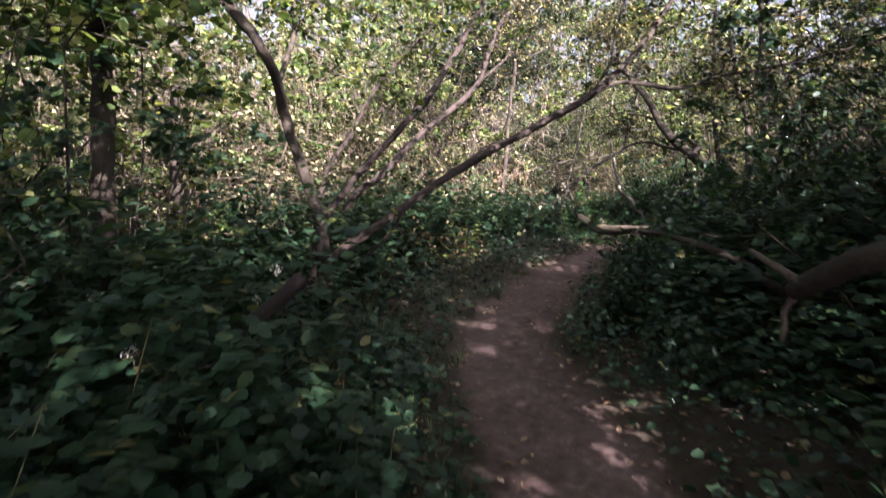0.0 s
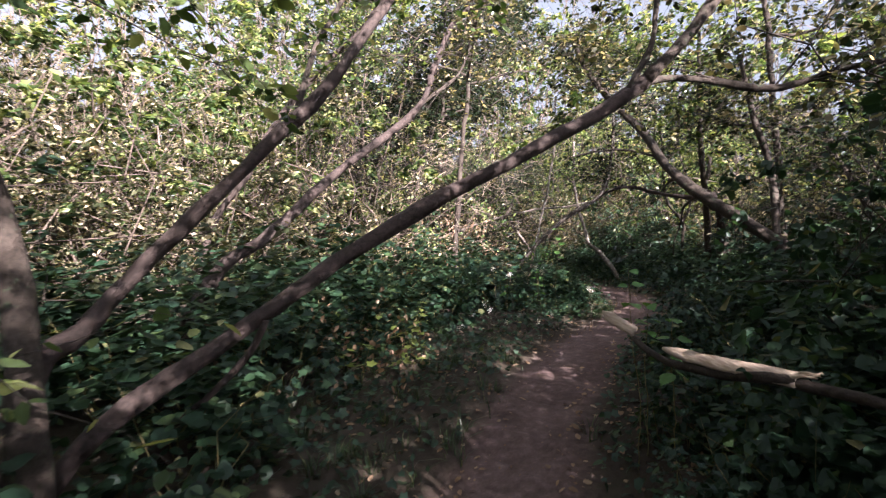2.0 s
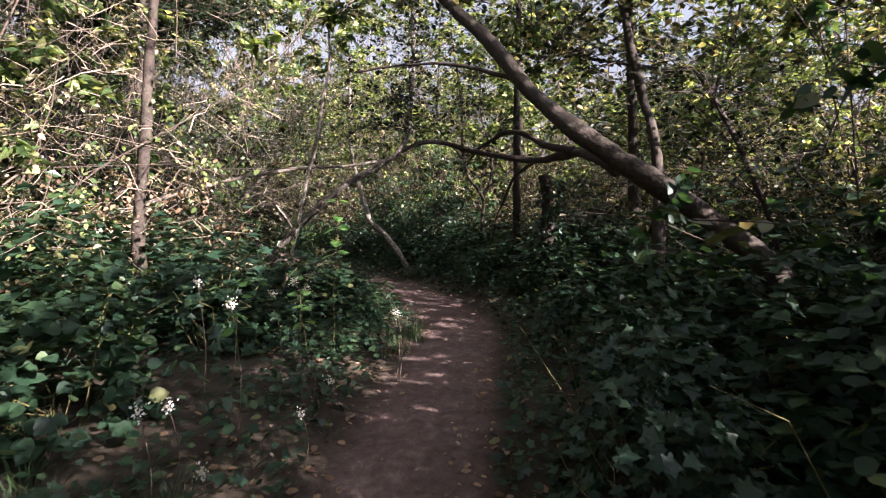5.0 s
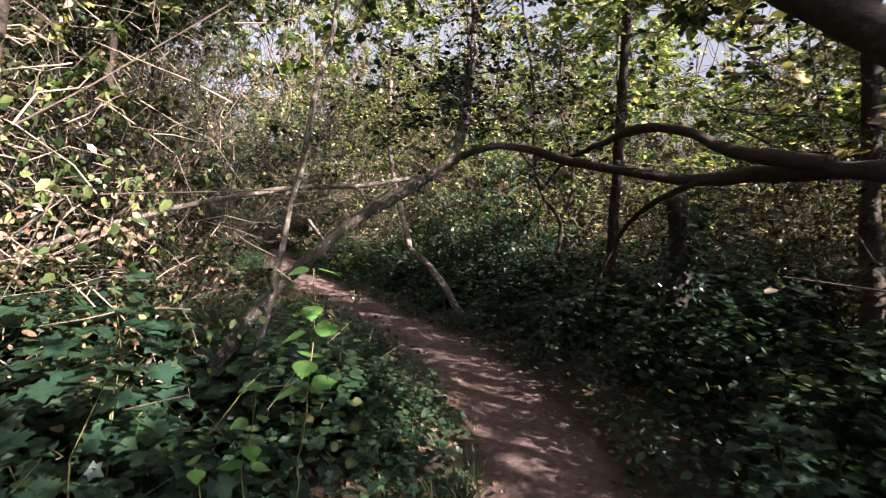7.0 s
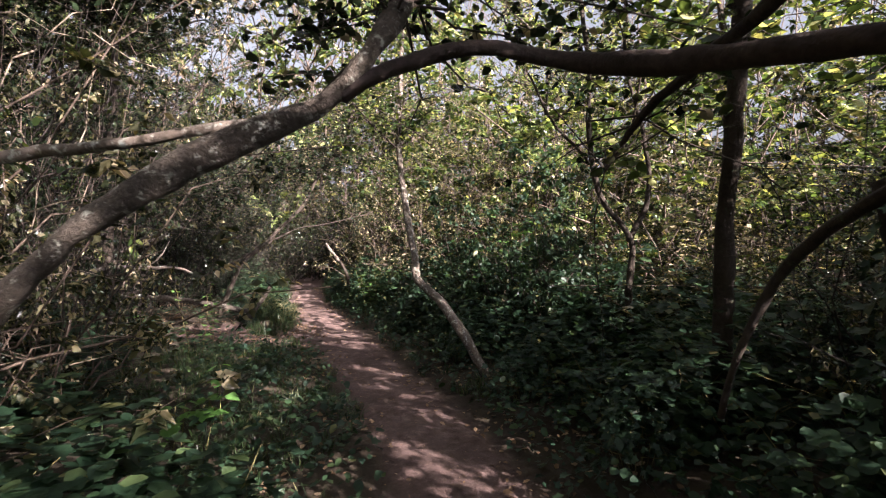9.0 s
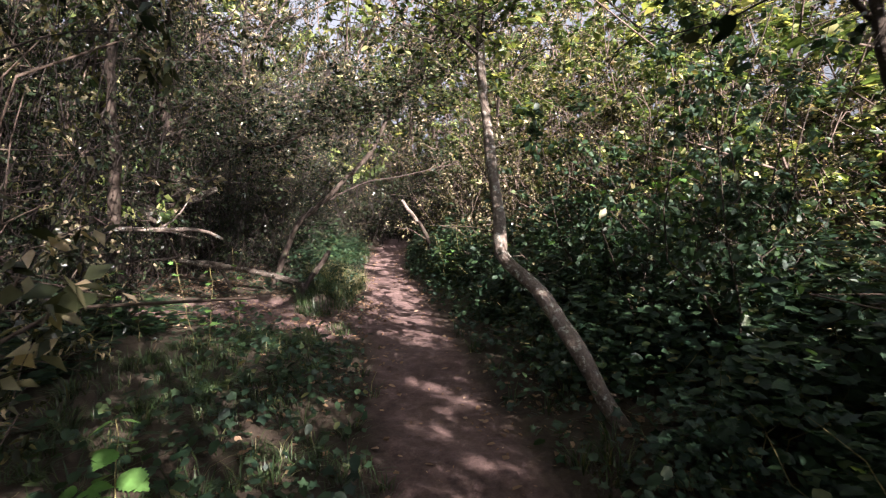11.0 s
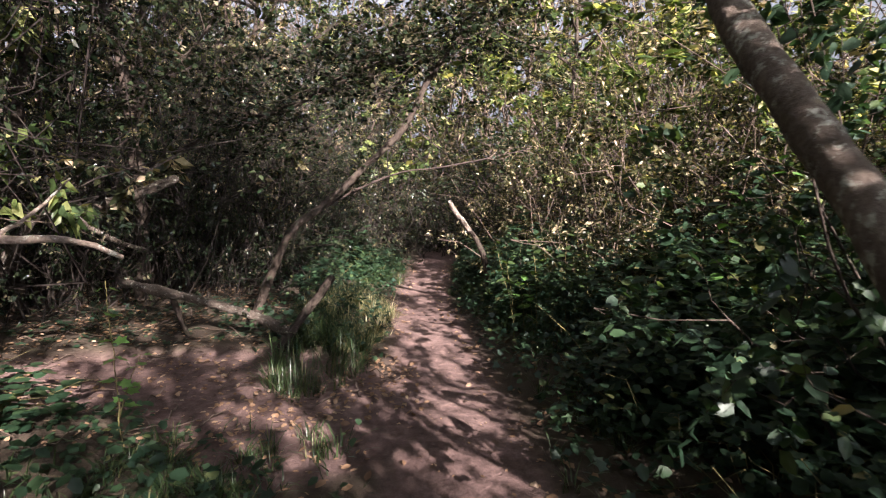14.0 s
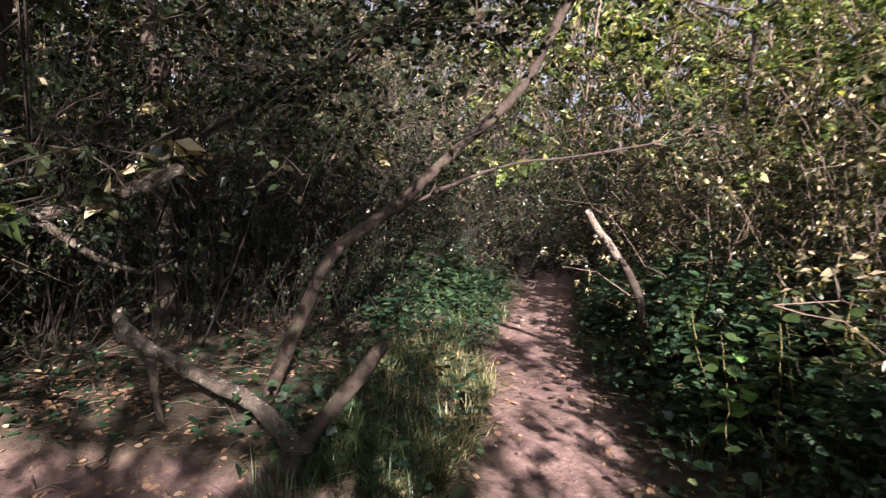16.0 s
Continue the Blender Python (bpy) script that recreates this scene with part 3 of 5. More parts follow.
def build_thickets():
    g = np.random.default_rng(33)
    P = [make_thicket("willow_shrub", "twiggy willow shrub with small leaves tinted dark to cream as if sun-speckled", 201, WILLOW, 7000, 34, 3.6, 1.5, 0.076, LANCE, 0.5, 0.0),
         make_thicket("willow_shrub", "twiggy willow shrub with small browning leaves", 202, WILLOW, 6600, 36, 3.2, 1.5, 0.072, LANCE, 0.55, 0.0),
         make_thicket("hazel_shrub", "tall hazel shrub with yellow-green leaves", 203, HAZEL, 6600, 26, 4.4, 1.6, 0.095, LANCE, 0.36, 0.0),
         make_thicket("thorn_shrub", "dense thorn shrub of bare twigs and small leaves, coloured dark for shade", 204, THORN, 7400, 46, 3.4, 1.5, 0.05, LANCE, 0.5, 0.0, "thicket shrubs", BARK_BLACK, 0.01, 5),
         make_thicket("thorn_shrub", "dense thorn shrub of bare twigs and small leaves, coloured dark for shade", 205, THORN, 7400, 42, 3.8, 1.5, 0.05, LANCE, 0.5, 0.0, "thicket shrubs", BARK_BLACK, 0.01, 5)]
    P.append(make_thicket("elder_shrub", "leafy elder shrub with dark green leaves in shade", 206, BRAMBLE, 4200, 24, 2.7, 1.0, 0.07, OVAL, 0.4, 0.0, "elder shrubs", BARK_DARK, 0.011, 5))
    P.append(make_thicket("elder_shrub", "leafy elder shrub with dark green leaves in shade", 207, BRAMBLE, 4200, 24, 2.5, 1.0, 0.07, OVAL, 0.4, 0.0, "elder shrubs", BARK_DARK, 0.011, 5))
    spots = []

    def row(kinds, x0, y0, x1, y1, n, sc, hz, jit=0.5):
        for i in range(n):
            s = (i + 0.5) / n
            spots.append((kinds[int(g.integers(0, len(kinds)))], x0 + (x1 - x0) * s + g.uniform(-jit, jit), y0 + (y1 - y0) * s + g.uniform(-jit, jit), g.uniform(0, 6.28), sc * g.uniform(0.85, 1.15), hz * g.uniform(0.85, 1.15)))

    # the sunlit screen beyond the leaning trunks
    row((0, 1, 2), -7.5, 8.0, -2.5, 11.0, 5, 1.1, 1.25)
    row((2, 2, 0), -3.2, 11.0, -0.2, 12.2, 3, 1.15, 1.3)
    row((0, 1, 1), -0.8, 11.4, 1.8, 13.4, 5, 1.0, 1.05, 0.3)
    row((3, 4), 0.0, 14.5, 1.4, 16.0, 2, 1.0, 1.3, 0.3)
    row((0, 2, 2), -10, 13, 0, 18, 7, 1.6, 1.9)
    # thorn beside the far trail, its colours darkened for shade
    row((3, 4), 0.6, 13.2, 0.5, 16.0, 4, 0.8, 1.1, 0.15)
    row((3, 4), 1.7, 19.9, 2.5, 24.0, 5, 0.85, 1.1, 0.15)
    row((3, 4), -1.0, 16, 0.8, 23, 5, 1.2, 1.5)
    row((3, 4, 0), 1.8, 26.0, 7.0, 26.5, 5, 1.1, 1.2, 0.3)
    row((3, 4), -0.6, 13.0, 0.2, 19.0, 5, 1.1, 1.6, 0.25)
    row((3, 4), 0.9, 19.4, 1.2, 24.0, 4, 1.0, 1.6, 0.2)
    # on the sunny side of the trail
    row((0, 1, 0), 6.2, 18.6, 6.4, 25.0, 5, 0.85, 0.8, 0.25)
    row((0, 1, 2), 8.0, 16.5, 7.6, 24, 5, 1.05, 1.0, 0.4)
    row((3, 4), 6.9, 10.0, 7.3, 11.6, 2, 0.75, 0.75, 0.1)
    row((3, 4), 4.2, 3.4, 5.4, 5.0, 3, 0.7, 0.95, 0.1)
    row((1, 0, 4), 7.7, 9.4, 8.3, 12.2, 3, 0.95, 0.9, 0.2)
    row((1, 0), 8.3, 12.6, 8.6, 15.5, 2, 1.0, 0.6, 0.2)
    row((2, 0), 10.5, 15, 10, 26, 6, 1.4, 1.5)
    row((0, 2), 0, 29.5, 11, 29, 6, 1.6, 1.8)
    row((0, 1), 10.5, 5, 11.5, 13, 5, 1.3, 0.8)
    # sunward hedges down to the next heading, mostly out of view, added to shade the trail
    row((2, 0, 1), 7.2, 4.4, 7.9, 8.3, 4, 1.1, 1.25, 0.2)
    row((3, 2), 5.2, -1, 5.6, 4.8, 5, 1.0, 0.9, 0.3)
    row((3, 2), 8.0, -3, 9.0, 3, 4, 1.3, 1.2)
    row((3, 4), 3.0, -4.4, 3.3, -1.2, 3, 0.9, 1.0, 0.2)
    row((3, 4, 4), 3.6, -0.4, 4.2, 2.2, 3, 0.75, 0.82, 0.15)
    row((4, 3), 4.6, 2.8, 6.4, 5.6, 4, 0.85, 0.95, 0.15)
    row((3, 4), 6.6, 6.2, 7.3, 9.4, 3, 0.85, 0.75, 0.15)
    # beside the first stretch; unseen rows behind its start are added for shade
    row((2, 3), -4.2, -1, -4.6, 6.4, 5, 1.1, 1.2)
    row((2, 0), -7.5, 0, -8, 7, 4, 1.4, 1.5)
    row((3, 2, 3), -3.5, -5.6, 6.5, -5.2, 7, 1.3, 1.2)
    row((5, 6), -2.1, 0.4, -2.3, 3.0, 3, 0.75, 0.8, 0.1)
    row((5, 6), -3.2, 1.6, -3.1, 4.6, 3, 0.9, 1.0, 0.15)
    row((5, 6), 3.7, 4.3, 4.5, 5.8, 3, 0.85, 1.2, 0.1)
    row((5, 6), 3.4, 1.8, 3.7, 3.6, 2, 0.9, 1.0, 0.1)
    row((5, 6), 6.3, 14.0, 6.7, 16.4, 4, 0.85, 0.97, 0.1)
    row((5, 6), 2.1, -2.4, 3.5, -3.8, 4, 1.1, 1.5, 0.1)
    # tall growth farther off
    row((2, 0, 1), -13, 9, -5.5, 19, 6, 2.2, 2.1, 0.6)
    row((0, 2, 1), -4.5, 19.5, 1.0, 24.5, 4, 2.0, 2.1, 0.5)
    row((2, 0), -22, 14, -9, 30, 6, 3.2, 4.6, 1)
    row((2, 0), -8, 31, 17, 33, 10, 3.0, 4.6, 1)
    row((2, 0, 1), 12.5, 27, 13.2, 15, 5, 2.1, 1.35, 0.6)
    row((2, 0, 1), 15.2, 15, 17, 7.5, 4, 2.6, 1.6, 0.6)
    row((2, 0), 20, 30, 22, 8, 6, 3.2, 3.0, 1)
    put_copies(P, spots)


build_thickets()

# ---- trees and limbs ----


def limb(parent, name, points, r0, r1, mat, label="", sides=12, lumps=0.1, seed=0, wander=0.05, step=0.06):
    v, f = tube(points, r0, r1, sides, lumps, step, wander, seed)
    return part(name, to_mesh(name, v, f, mat, True), parent, label)


def spray(parent, lines, mat, wood, n, size, seed, reach=0.5, shape=OVAL, count=60, name="crown", start=0.3):
    """Twigs off the given limbs, with leaves on them."""
    g = np.random.default_rng(seed)
    pts = np.concatenate([smooth_line(l, 0.08)[int(len(smooth_line(l, 0.08)) * start):] for l in lines])
    s = pts[g.integers(0, len(pts), count)]
    w = np.stack([g.normal(0, 1, count), g.normal(0, 1, count), g.normal(0.3, 0.6, count)], -1)
    ln = g.uniform(0.4, 1.2, count) * reach
    mid, tip = s + unit(w) * ln[:, None] * 0.5, s + unit(w) * ln[:, None]
    blocked = np.zeros(count, bool)
    for q in (s, mid, tip):
        blocked |= (np.abs(trail_offset(q[:, 0], q[:, 1])) < 0.62) & (q[:, 2] < 2.35)
    s, w, ln = s[~blocked], w[~blocked], ln[~blocked]
    count = len(s)
    v1, f1, l1 = twigs(s, w, ln, np.full(count, 0.006), g, 0.25, 0.1, 4, 4)
    m = count * 4
    who = np.repeat(np.arange(count), 4)
    s2 = l1[who, g.integers(1, 5, m)]
    w2 = np.stack([g.normal(0, 1, m), g.normal(0, 1, m), g.normal(0.1, 0.6, m)], -1)
    v2, f2, l2 = twigs(s2, w2, g.uniform(0.3, 0.9, m) * reach * 0.6, np.full(m, 0.0028), g, 0.3, 0.1, 3, 3)
    v, f = joined([(v1, f1), (v2, f2)])
    tagged(part("twig_mass", to_mesh("twig_mass", v, f, wood), parent), kind="stuff")
    if n:
        pick, sp, tt = g.integers(0, m, n), g.integers(0, 3, n), g.random((n, 1))
        p = l2[pick, sp] * (1 - tt) + l2[pick, sp + 1] * tt + g.normal(0, 0.02, (n, 3))
        p = p[~((np.abs(trail_offset(p[:, 0], p[:, 1])) < 0.5) & (p[:, 2] < 2.3))]
        n = len(p)
        way, nor = scatter_dirs(n, g, 0.7)
        v, f = blades(p, way, nor, size * g.uniform(0.6, 1.35, n), shape, 1.1)
        tagged(part(name, to_mesh(name, v, f, mat), parent), kind="stuff")


def leaning_trees():
    """The stump by the trail from which several trunks lean."""
    t = thing("leaning_tree", "leaning brown trunk crossing above the trail, forked higher up", "tree", "leaning trunks")
    main = [(-1.25, 4.5, 0.35), (-0.98, 4.64, 0.75), (-0.68, 4.76, 0.99), (-0.36, 4.9, 1.2), (0.27, 5.05, 1.62), (0.69, 5.11, 1.85), (1.34, 5.15, 2.18), (1.74, 5.18, 2.42)]
    limb(t, "trunk", main, 0.045, 0.037, BARK, "", 14, 0.07, 1)
    up = [(1.72, 5.17, 2.41), (2.01, 5.21, 2.7), (2.2, 5.21, 2.96), (2.43, 5.29, 3.31), (2.6, 5.4, 3.8), (2.9, 5.5, 4.6)]
    side = [(1.7, 5.18, 2.39), (1.95, 5.16, 2.42), (2.39, 5.07, 2.33), (2.74, 4.95, 2.4), (3.12, 4.78, 2.43), (3.9, 4.5, 2.6)]
    limb(t, "branch", up, 0.036, 0.016, BARK_DARK, "", 10, 0.1, 2)
    limb(t, "branch", side, 0.022, 0.01, BARK_DARK, "", 8, 0.1, 3)
    b3 = [(1.62, 5.16, 2.35), (1.78, 5.2, 2.6), (1.85, 5.25, 2.9), (2.0, 5.4, 3.5), (2.0, 5.7, 4.3)]
    limb(t, "branch", b3, 0.017, 0.008, BARK_DARK, "", 8, 0.1, 4)
    limb(t, "branch", [(-0.3, 4.9, 1.2), (-0.42, 4.98, 1.02), (-0.62, 5.0, 0.82), (-0.9, 5.0, 0.6)], 0.02, 0.014, BARK, "", 8, 0.1, 5)
    spray(t, [up, side, b3], WILLOW, BARK_DARK, 2600, 0.05, 401, 1.0, OVAL, 70)
    t = thing("leaning_tree", "second leaning trunk with sunlit bark patches", "tree", "leaning trunks")
    b = [(-1.05, 4.25, 0.3), (-1.0, 4.4, 1.1), (-0.92, 4.58, 1.27), (-0.69, 4.79, 1.61), (-0.34, 4.93, 1.98), (0.01, 5.1, 2.39), (0.29, 5.32, 2.89), (0.47, 5.46, 3.2), (0.7, 5.7, 3.8), (0.8, 6.0, 4.8)]
    limb(t, "trunk", b, 0.043, 0.02, BARK, "", 12, 0.1, 6)
    b2 = [(-0.15, 5.05, 2.2), (-0.1, 5.3, 2.6), (0.1, 5.6, 3.2), (0.1, 6.0, 4.2)]
    limb(t, "branch", b2, 0.016, 0.008, BARK_DARK, "", 8, 0.1, 7)
    spray(t, [b[-4:], b2[1:]], HAZEL, BARK_DARK, 2200, 0.06, 402, 1.0, OVAL, 60)
    t = thing("leaning_tree", "dark upright trunk rising from the shared stump", "tree", "leaning trunks")
    a = [(-0.92, 4.25, 0.2), (-0.95, 4.3, 1.1), (-1.1, 4.48, 1.51), (-1.27, 4.5, 2.06), (-1.25, 4.25, 2.36), (-1.3, 4.0, 2.6), (-1.6, 3.9, 3.1), (-1.9, 4.2, 4.2)]
    limb(t, "trunk", a, 0.06, 0.03, BARK_DARK, "", 12, 0.1, 8)
    limb(t, "branch", [(-1.25, 4.3, 2.3), (-1.15, 4.5, 2.8), (-1.2, 4.9, 3.6)], 0.03, 0.012, BARK_DARK, "", 8, 0.1, 9)
    spray(t, [a[-3:], [(-1.25, 4.3, 2.3), (-1.15, 4.5, 2.8), (-1.2, 4.9, 3.6)]], HAZEL, BARK_DARK, 2600, 0.065, 403, 1.2, OVAL, 60)
    t = thing("tree", "dark crooked trunk among leaves", "tree")
    a = [(-2.2, 3.5, 0.1), (-2.27, 3.5, 1.2), (-2.27, 3.55, 1.72), (-2.26, 3.6, 2.25), (-2.1, 3.4, 2.45), (-1.8, 2.9, 2.7), (-1.6, 2.8, 3.4)]
    limb(t, "trunk", a, 0.085, 0.05, BARK_DARK, "", 12, 0.12, 10)
    spray(t, [a[2:]], HAZEL, BARK_DARK, 3600, 0.07, 404, 1.3, OVAL, 80)
    t = thing("leaning_tree", "thin grey leaning trunk behind the bramble bank", "tree", "leaning trunks")
    c = [(-1.5, 6.3, 0.4), (-1.13, 6.61, 1.3), (-0.78, 7.03, 1.65), (-0.25, 7.69, 2.28), (0.6, 8.28, 3.05), (0.82, 8.43, 3.55), (1.06, 8.64, 4.1), (1.36, 8.75, 4.49), (1.7, 9.0, 5.3)]
    limb(t, "trunk", c, 0.06, 0.025, BARK, "", 10, 0.1, 12)
    c2 = [(0.55, 8.25, 3.0), (0.7, 8.6, 3.2), (1.2, 8.9, 3.7), (1.5, 9.1, 4.6)]
    limb(t, "branch", c2, 0.025, 0.01, BARK_DARK, "", 8, 0.1, 13)
    spray(t, [c[4:], c2], WILLOW, BARK_DARK, 1800, 0.05, 405, 1.0, OVAL, 60)
    t = thing("leaning_tree", "slender leaning trunk in front of sunlit leaves", "tree", "leaning trunks")
    d = [(-2.6, 9.6, 0.4), (-2.18, 9.53, 1.77), (-1.66, 9.44, 2.48), (-1.25, 9.33, 3.12), (-0.66, 9.25, 3.78), (0.06, 9.16, 4.45), (0.6, 9.2, 5.2)]
    limb(t, "trunk", d, 0.055, 0.025, BARK, "", 10, 0.1, 14)
    spray(t, [d[2:]], HAZEL, BARK_DARK, 2600, 0.065, 406, 1.3, OVAL, 60)


leaning_trees()


def arching_tree():
    """The low tree whose limbs arch across the trail."""
    t = thing("arching_tree", "low mossy tree leaning over the trail with arching limbs", "tree")
    lean = [(4.55, 6.7, 0.6), (4.25, 7.0, 1.2), (3.98, 7.35, 1.58), (3.72, 7.72, 1.9), (3.56, 8.23, 2.33), (3.52, 8.7, 2.82), (3.42, 9.05, 3.14), (3.2, 9.6, 3.8), (3.1, 10.2, 4.6)]
    limb(t, "trunk", lean, 0.078, 0.03, BARK_DARK, "", 14, 0.08, 20)
    tw = [(3.56, 8.35, 2.45), (3.3, 8.8, 2.62), (3.0, 9.1, 2.65), (2.7, 9.3, 2.6)]
    limb(t, "branch", tw, 0.018, 0.008, BARK_DARK, "", 8, 0.1, 21)
    main = [(3.8, 7.75, 1.8), (4.15, 8.35, 1.98), (4.5, 9.0, 2.02), (4.55, 9.4, 2.02), (4.4, 9.74, 2.08), (4.34, 10.12, 2.17), (4.25, 10.45, 2.27), (3.98, 10.46, 2.28), (3.75, 10.5, 2.2), (3.62, 10.5, 2.12)]
    limb(t, "branch", main, 0.045, 0.022, BARK, "mossy arching limb", 12, 0.1, 22)
    top = [(4.3, 8.6, 2.02), (4.42, 9.09, 2.13), (4.38, 9.25, 2.22), (4.37, 9.45, 2.28), (4.42, 9.72, 2.3), (4.68, 10.27, 2.31), (4.95, 10.95, 2.27), (5.1, 11.4, 2.1)]
    limb(t, "branch", top, 0.034, 0.013, BARK, "", 10, 0.1, 23)
    low = [(4.55, 9.35, 2.0), (4.62, 9.75, 1.88), (4.85, 10.2, 1.66), (4.82, 10.32, 1.42), (4.84, 10.42, 1.15)]
    limb(t, "branch", low, 0.02, 0.012, BARK_DARK, "", 8, 0.1, 24)
    up2 = [(4.9, 8.2, 1.0), (4.95, 8.3, 2.07), (5.0, 8.48, 2.51), (4.87, 8.51, 2.93), (4.8, 8.7, 3.8)]
    limb(t, "branch", up2, 0.05, 0.03, BARK_DARK, "", 10, 0.1, 25)
    cross = [(6.1, 7.6, 0.3), (5.85, 7.95, 1.7), (5.56, 8.35, 2.73), (5.45, 8.56, 2.82), (5.22, 8.94, 2.95), (4.95, 9.28, 3.08), (4.7, 9.6, 3.4)]
    limb(t, "branch", cross, 0.03, 0.015, BARK_DARK, "", 8, 0.1, 26)
    spray(t, [lean[5:], up2[2:], cross, top[4:], lean[6:]], THORN, BARK_DARK, 2800, 0.06, 407, 1.3, OVAL, 150)
    spray(t, [lean[6:], up2[2:], cross[3:]], WILLOW, BARK_DARK, 3400, 0.065, 427, 1.1, OVAL, 50)
    t = thing("fallen_limb", "lichen-covered limb propped over the trail's edge", "branch")
    lb = [(1.9, 10.85, 0.35), (2.3, 10.78, 1.0), (2.65, 10.7, 1.39), (2.86, 10.6, 1.6), (3.04, 10.52, 1.77), (3.32, 10.46, 1.94), (3.58, 10.5, 2.1), (3.7, 10.5, 2.25), (3.85, 10.65, 2.5), (4.0, 10.9, 2.8), (4.15, 11.1, 3.2), (4.25, 11.3, 4.0)]
    limb(t, "stem", lb, 0.04, 0.022, LICHEN, "", 12, 0.14, 27)
    lit = [(1.0, 11.7, 1.5), (1.7, 11.4, 1.74), (2.28, 11.17, 1.9), (2.73, 10.91, 1.98), (3.14, 10.62, 2.0), (3.5, 10.55, 2.06)]
    limb(t, "branch", lit, 0.021, 0.015, BARK_PALE, "bare pale branch", 10, 0.08, 28)
    spray(t, [lb[7:]], THORN, BARK_DARK, 2400, 0.045, 408, 0.9, OVAL, 70, "crown", 0.1)
    t = thing("bare_pole", "pale bare upright stem beside the trail", "tree")
    limb(t, "stem", [(2.3, 10.55, 0.3), (2.5, 10.48, 1.2), (2.7, 10.43, 2.07), (2.72, 10.37, 2.22), (2.78, 10.39, 2.53), (2.94, 10.6, 3.0), (3.0, 10.7, 3.8)], 0.02, 0.014, BARK_PALE, "", 8, 0.08, 29)
    t = thing("tree_stump", "broken ivy-clad stump under the arching limb", "stump")
    limb(t, "trunk", [(5.75, 10.35, 0.3), (5.65, 10.32, 1.2), (5.6, 10.35, 1.95)], 0.12, 0.07, BARK_DARK, "", 12, 0.2, 30)
    g = np.random.default_rng(71)
    n = 420
    hz, aa = g.uniform(0.5, 1.9, n), g.uniform(0, 6.28, n)
    p = np.stack([5.66 + 0.14 * np.cos(aa), 10.33 + 0.14 * np.sin(aa), hz], -1)
    out = np.stack([np.cos(aa), np.sin(aa), np.full(n, 0.4)], -1)
    v, f = blades(p, out * [1, 1, -1.5] + g.normal(0, 0.4, (n, 3)), out + g.normal(0, 0.3, (n, 3)), g.uniform(0.04, 0.08, n), LOBED)
    tagged(part("ivy", to_mesh("ivy", v, f, IVY), t, "dark ivy leaves"), kind="stuff")


arching_tree()


def far_trees():
    t = thing("tree", "straight slim dark trunk behind the undergrowth", "tree")
    p = [(6.35, 11.8, 0.3), (6.28, 11.7, 1.7), (6.12, 11.5, 2.3), (5.95, 11.3, 2.8), (5.8, 11.1, 3.6), (5.7, 11.0, 5.2)]
    limb(t, "trunk", p, 0.07, 0.03, BARK_DARK, "", 12, 0.07, 40)
    q = [(6.1, 11.5, 2.35), (6.4, 11.8, 2.9), (6.7, 12.2, 3.6), (6.9, 12.4, 4.6)]
    limb(t, "branch", q, 0.035, 0.012, BARK_DARK, "", 8, 0.1, 41)
    # overhead limbs added out of view; the leaves on q2 shade the thorn
    q2 = [(5.75, 11.05, 4.5), (5.4, 12.2, 5.1), (5.1, 13.3, 5.4), (4.8, 14.6, 5.6)]
    q3 = [(5.78, 11.08, 4.4), (6.4, 12.6, 5.0), (6.6, 14.0, 5.4)]
    limb(t, "branch", q2, 0.03, 0.01, BARK_DARK, "", 8, 0.1, 47)
    limb(t, "branch", q3, 0.03, 0.01, BARK_DARK, "", 8, 0.1, 48)
    spray(t, [p[3:], q, q2, q2], HAZEL, BARK_DARK, 7000, 0.085, 409, 1.2, OVAL, 170)
    t = thing("tree", "forked slender dark tree in the undergrowth", "tree")
    a = [(6.5, 12.9, 0.3), (6.46, 12.9, 1.2), (6.45, 12.9, 1.72), (6.2, 12.95, 2.05), (6.1, 13.0, 2.5), (6.12, 13.1, 3.5), (6.0, 13.2, 4.6)]
    limb(t, "trunk", a, 0.035, 0.015, BARK_DARK, "", 10, 0.08, 42)
    b = [(6.45, 12.9, 1.7), (6.62, 12.85, 2.1), (6.58, 12.85, 2.6), (6.4, 12.9, 3.3), (6.5, 13, 4.2)]
    limb(t, "branch", b, 0.025, 0.01, BARK_DARK, "", 8, 0.08, 43)
    limb(t, "branch", [(6.1, 13, 2.4), (5.8, 13.1, 2.75), (5.6, 13.2, 3.2)], 0.015, 0.008, BARK_DARK, "", 6, 0.08, 44)
    spray(t, [a[4:], b[2:]], THORN, BARK_DARK, 1500, 0.055, 410, 0.9, OVAL, 50)
    # the bent sapling
    t = thing("sapling", "pale smooth sapling with a sharp bend above its base", "tree")
    s = [(5.5, 13.5, 0.25), (5.33, 13.64, 0.5), (5.23, 13.76, 0.73), (5.15, 13.87, 0.89), (5.03, 14.0, 1.09), (4.86, 14.15, 1.28), (4.84, 14.2, 1.36), (4.87, 14.36, 1.52), (4.89, 14.64, 1.8), (4.91, 14.94, 2.14), (4.9, 15.22, 2.84), (4.95, 15.35, 3.6), (5.0, 15.4, 4.6)]
    limb(t, "trunk", s, 0.052, 0.024, BARK_PALE, "", 14, 0.06, 45, 0.03)
    limb(t, "branch", [(4.9, 15.2, 2.8), (4.6, 15.3, 3.1), (4.2, 15.2, 3.5)], 0.016, 0.008, BARK_DARK, "", 6, 0.08, 46)
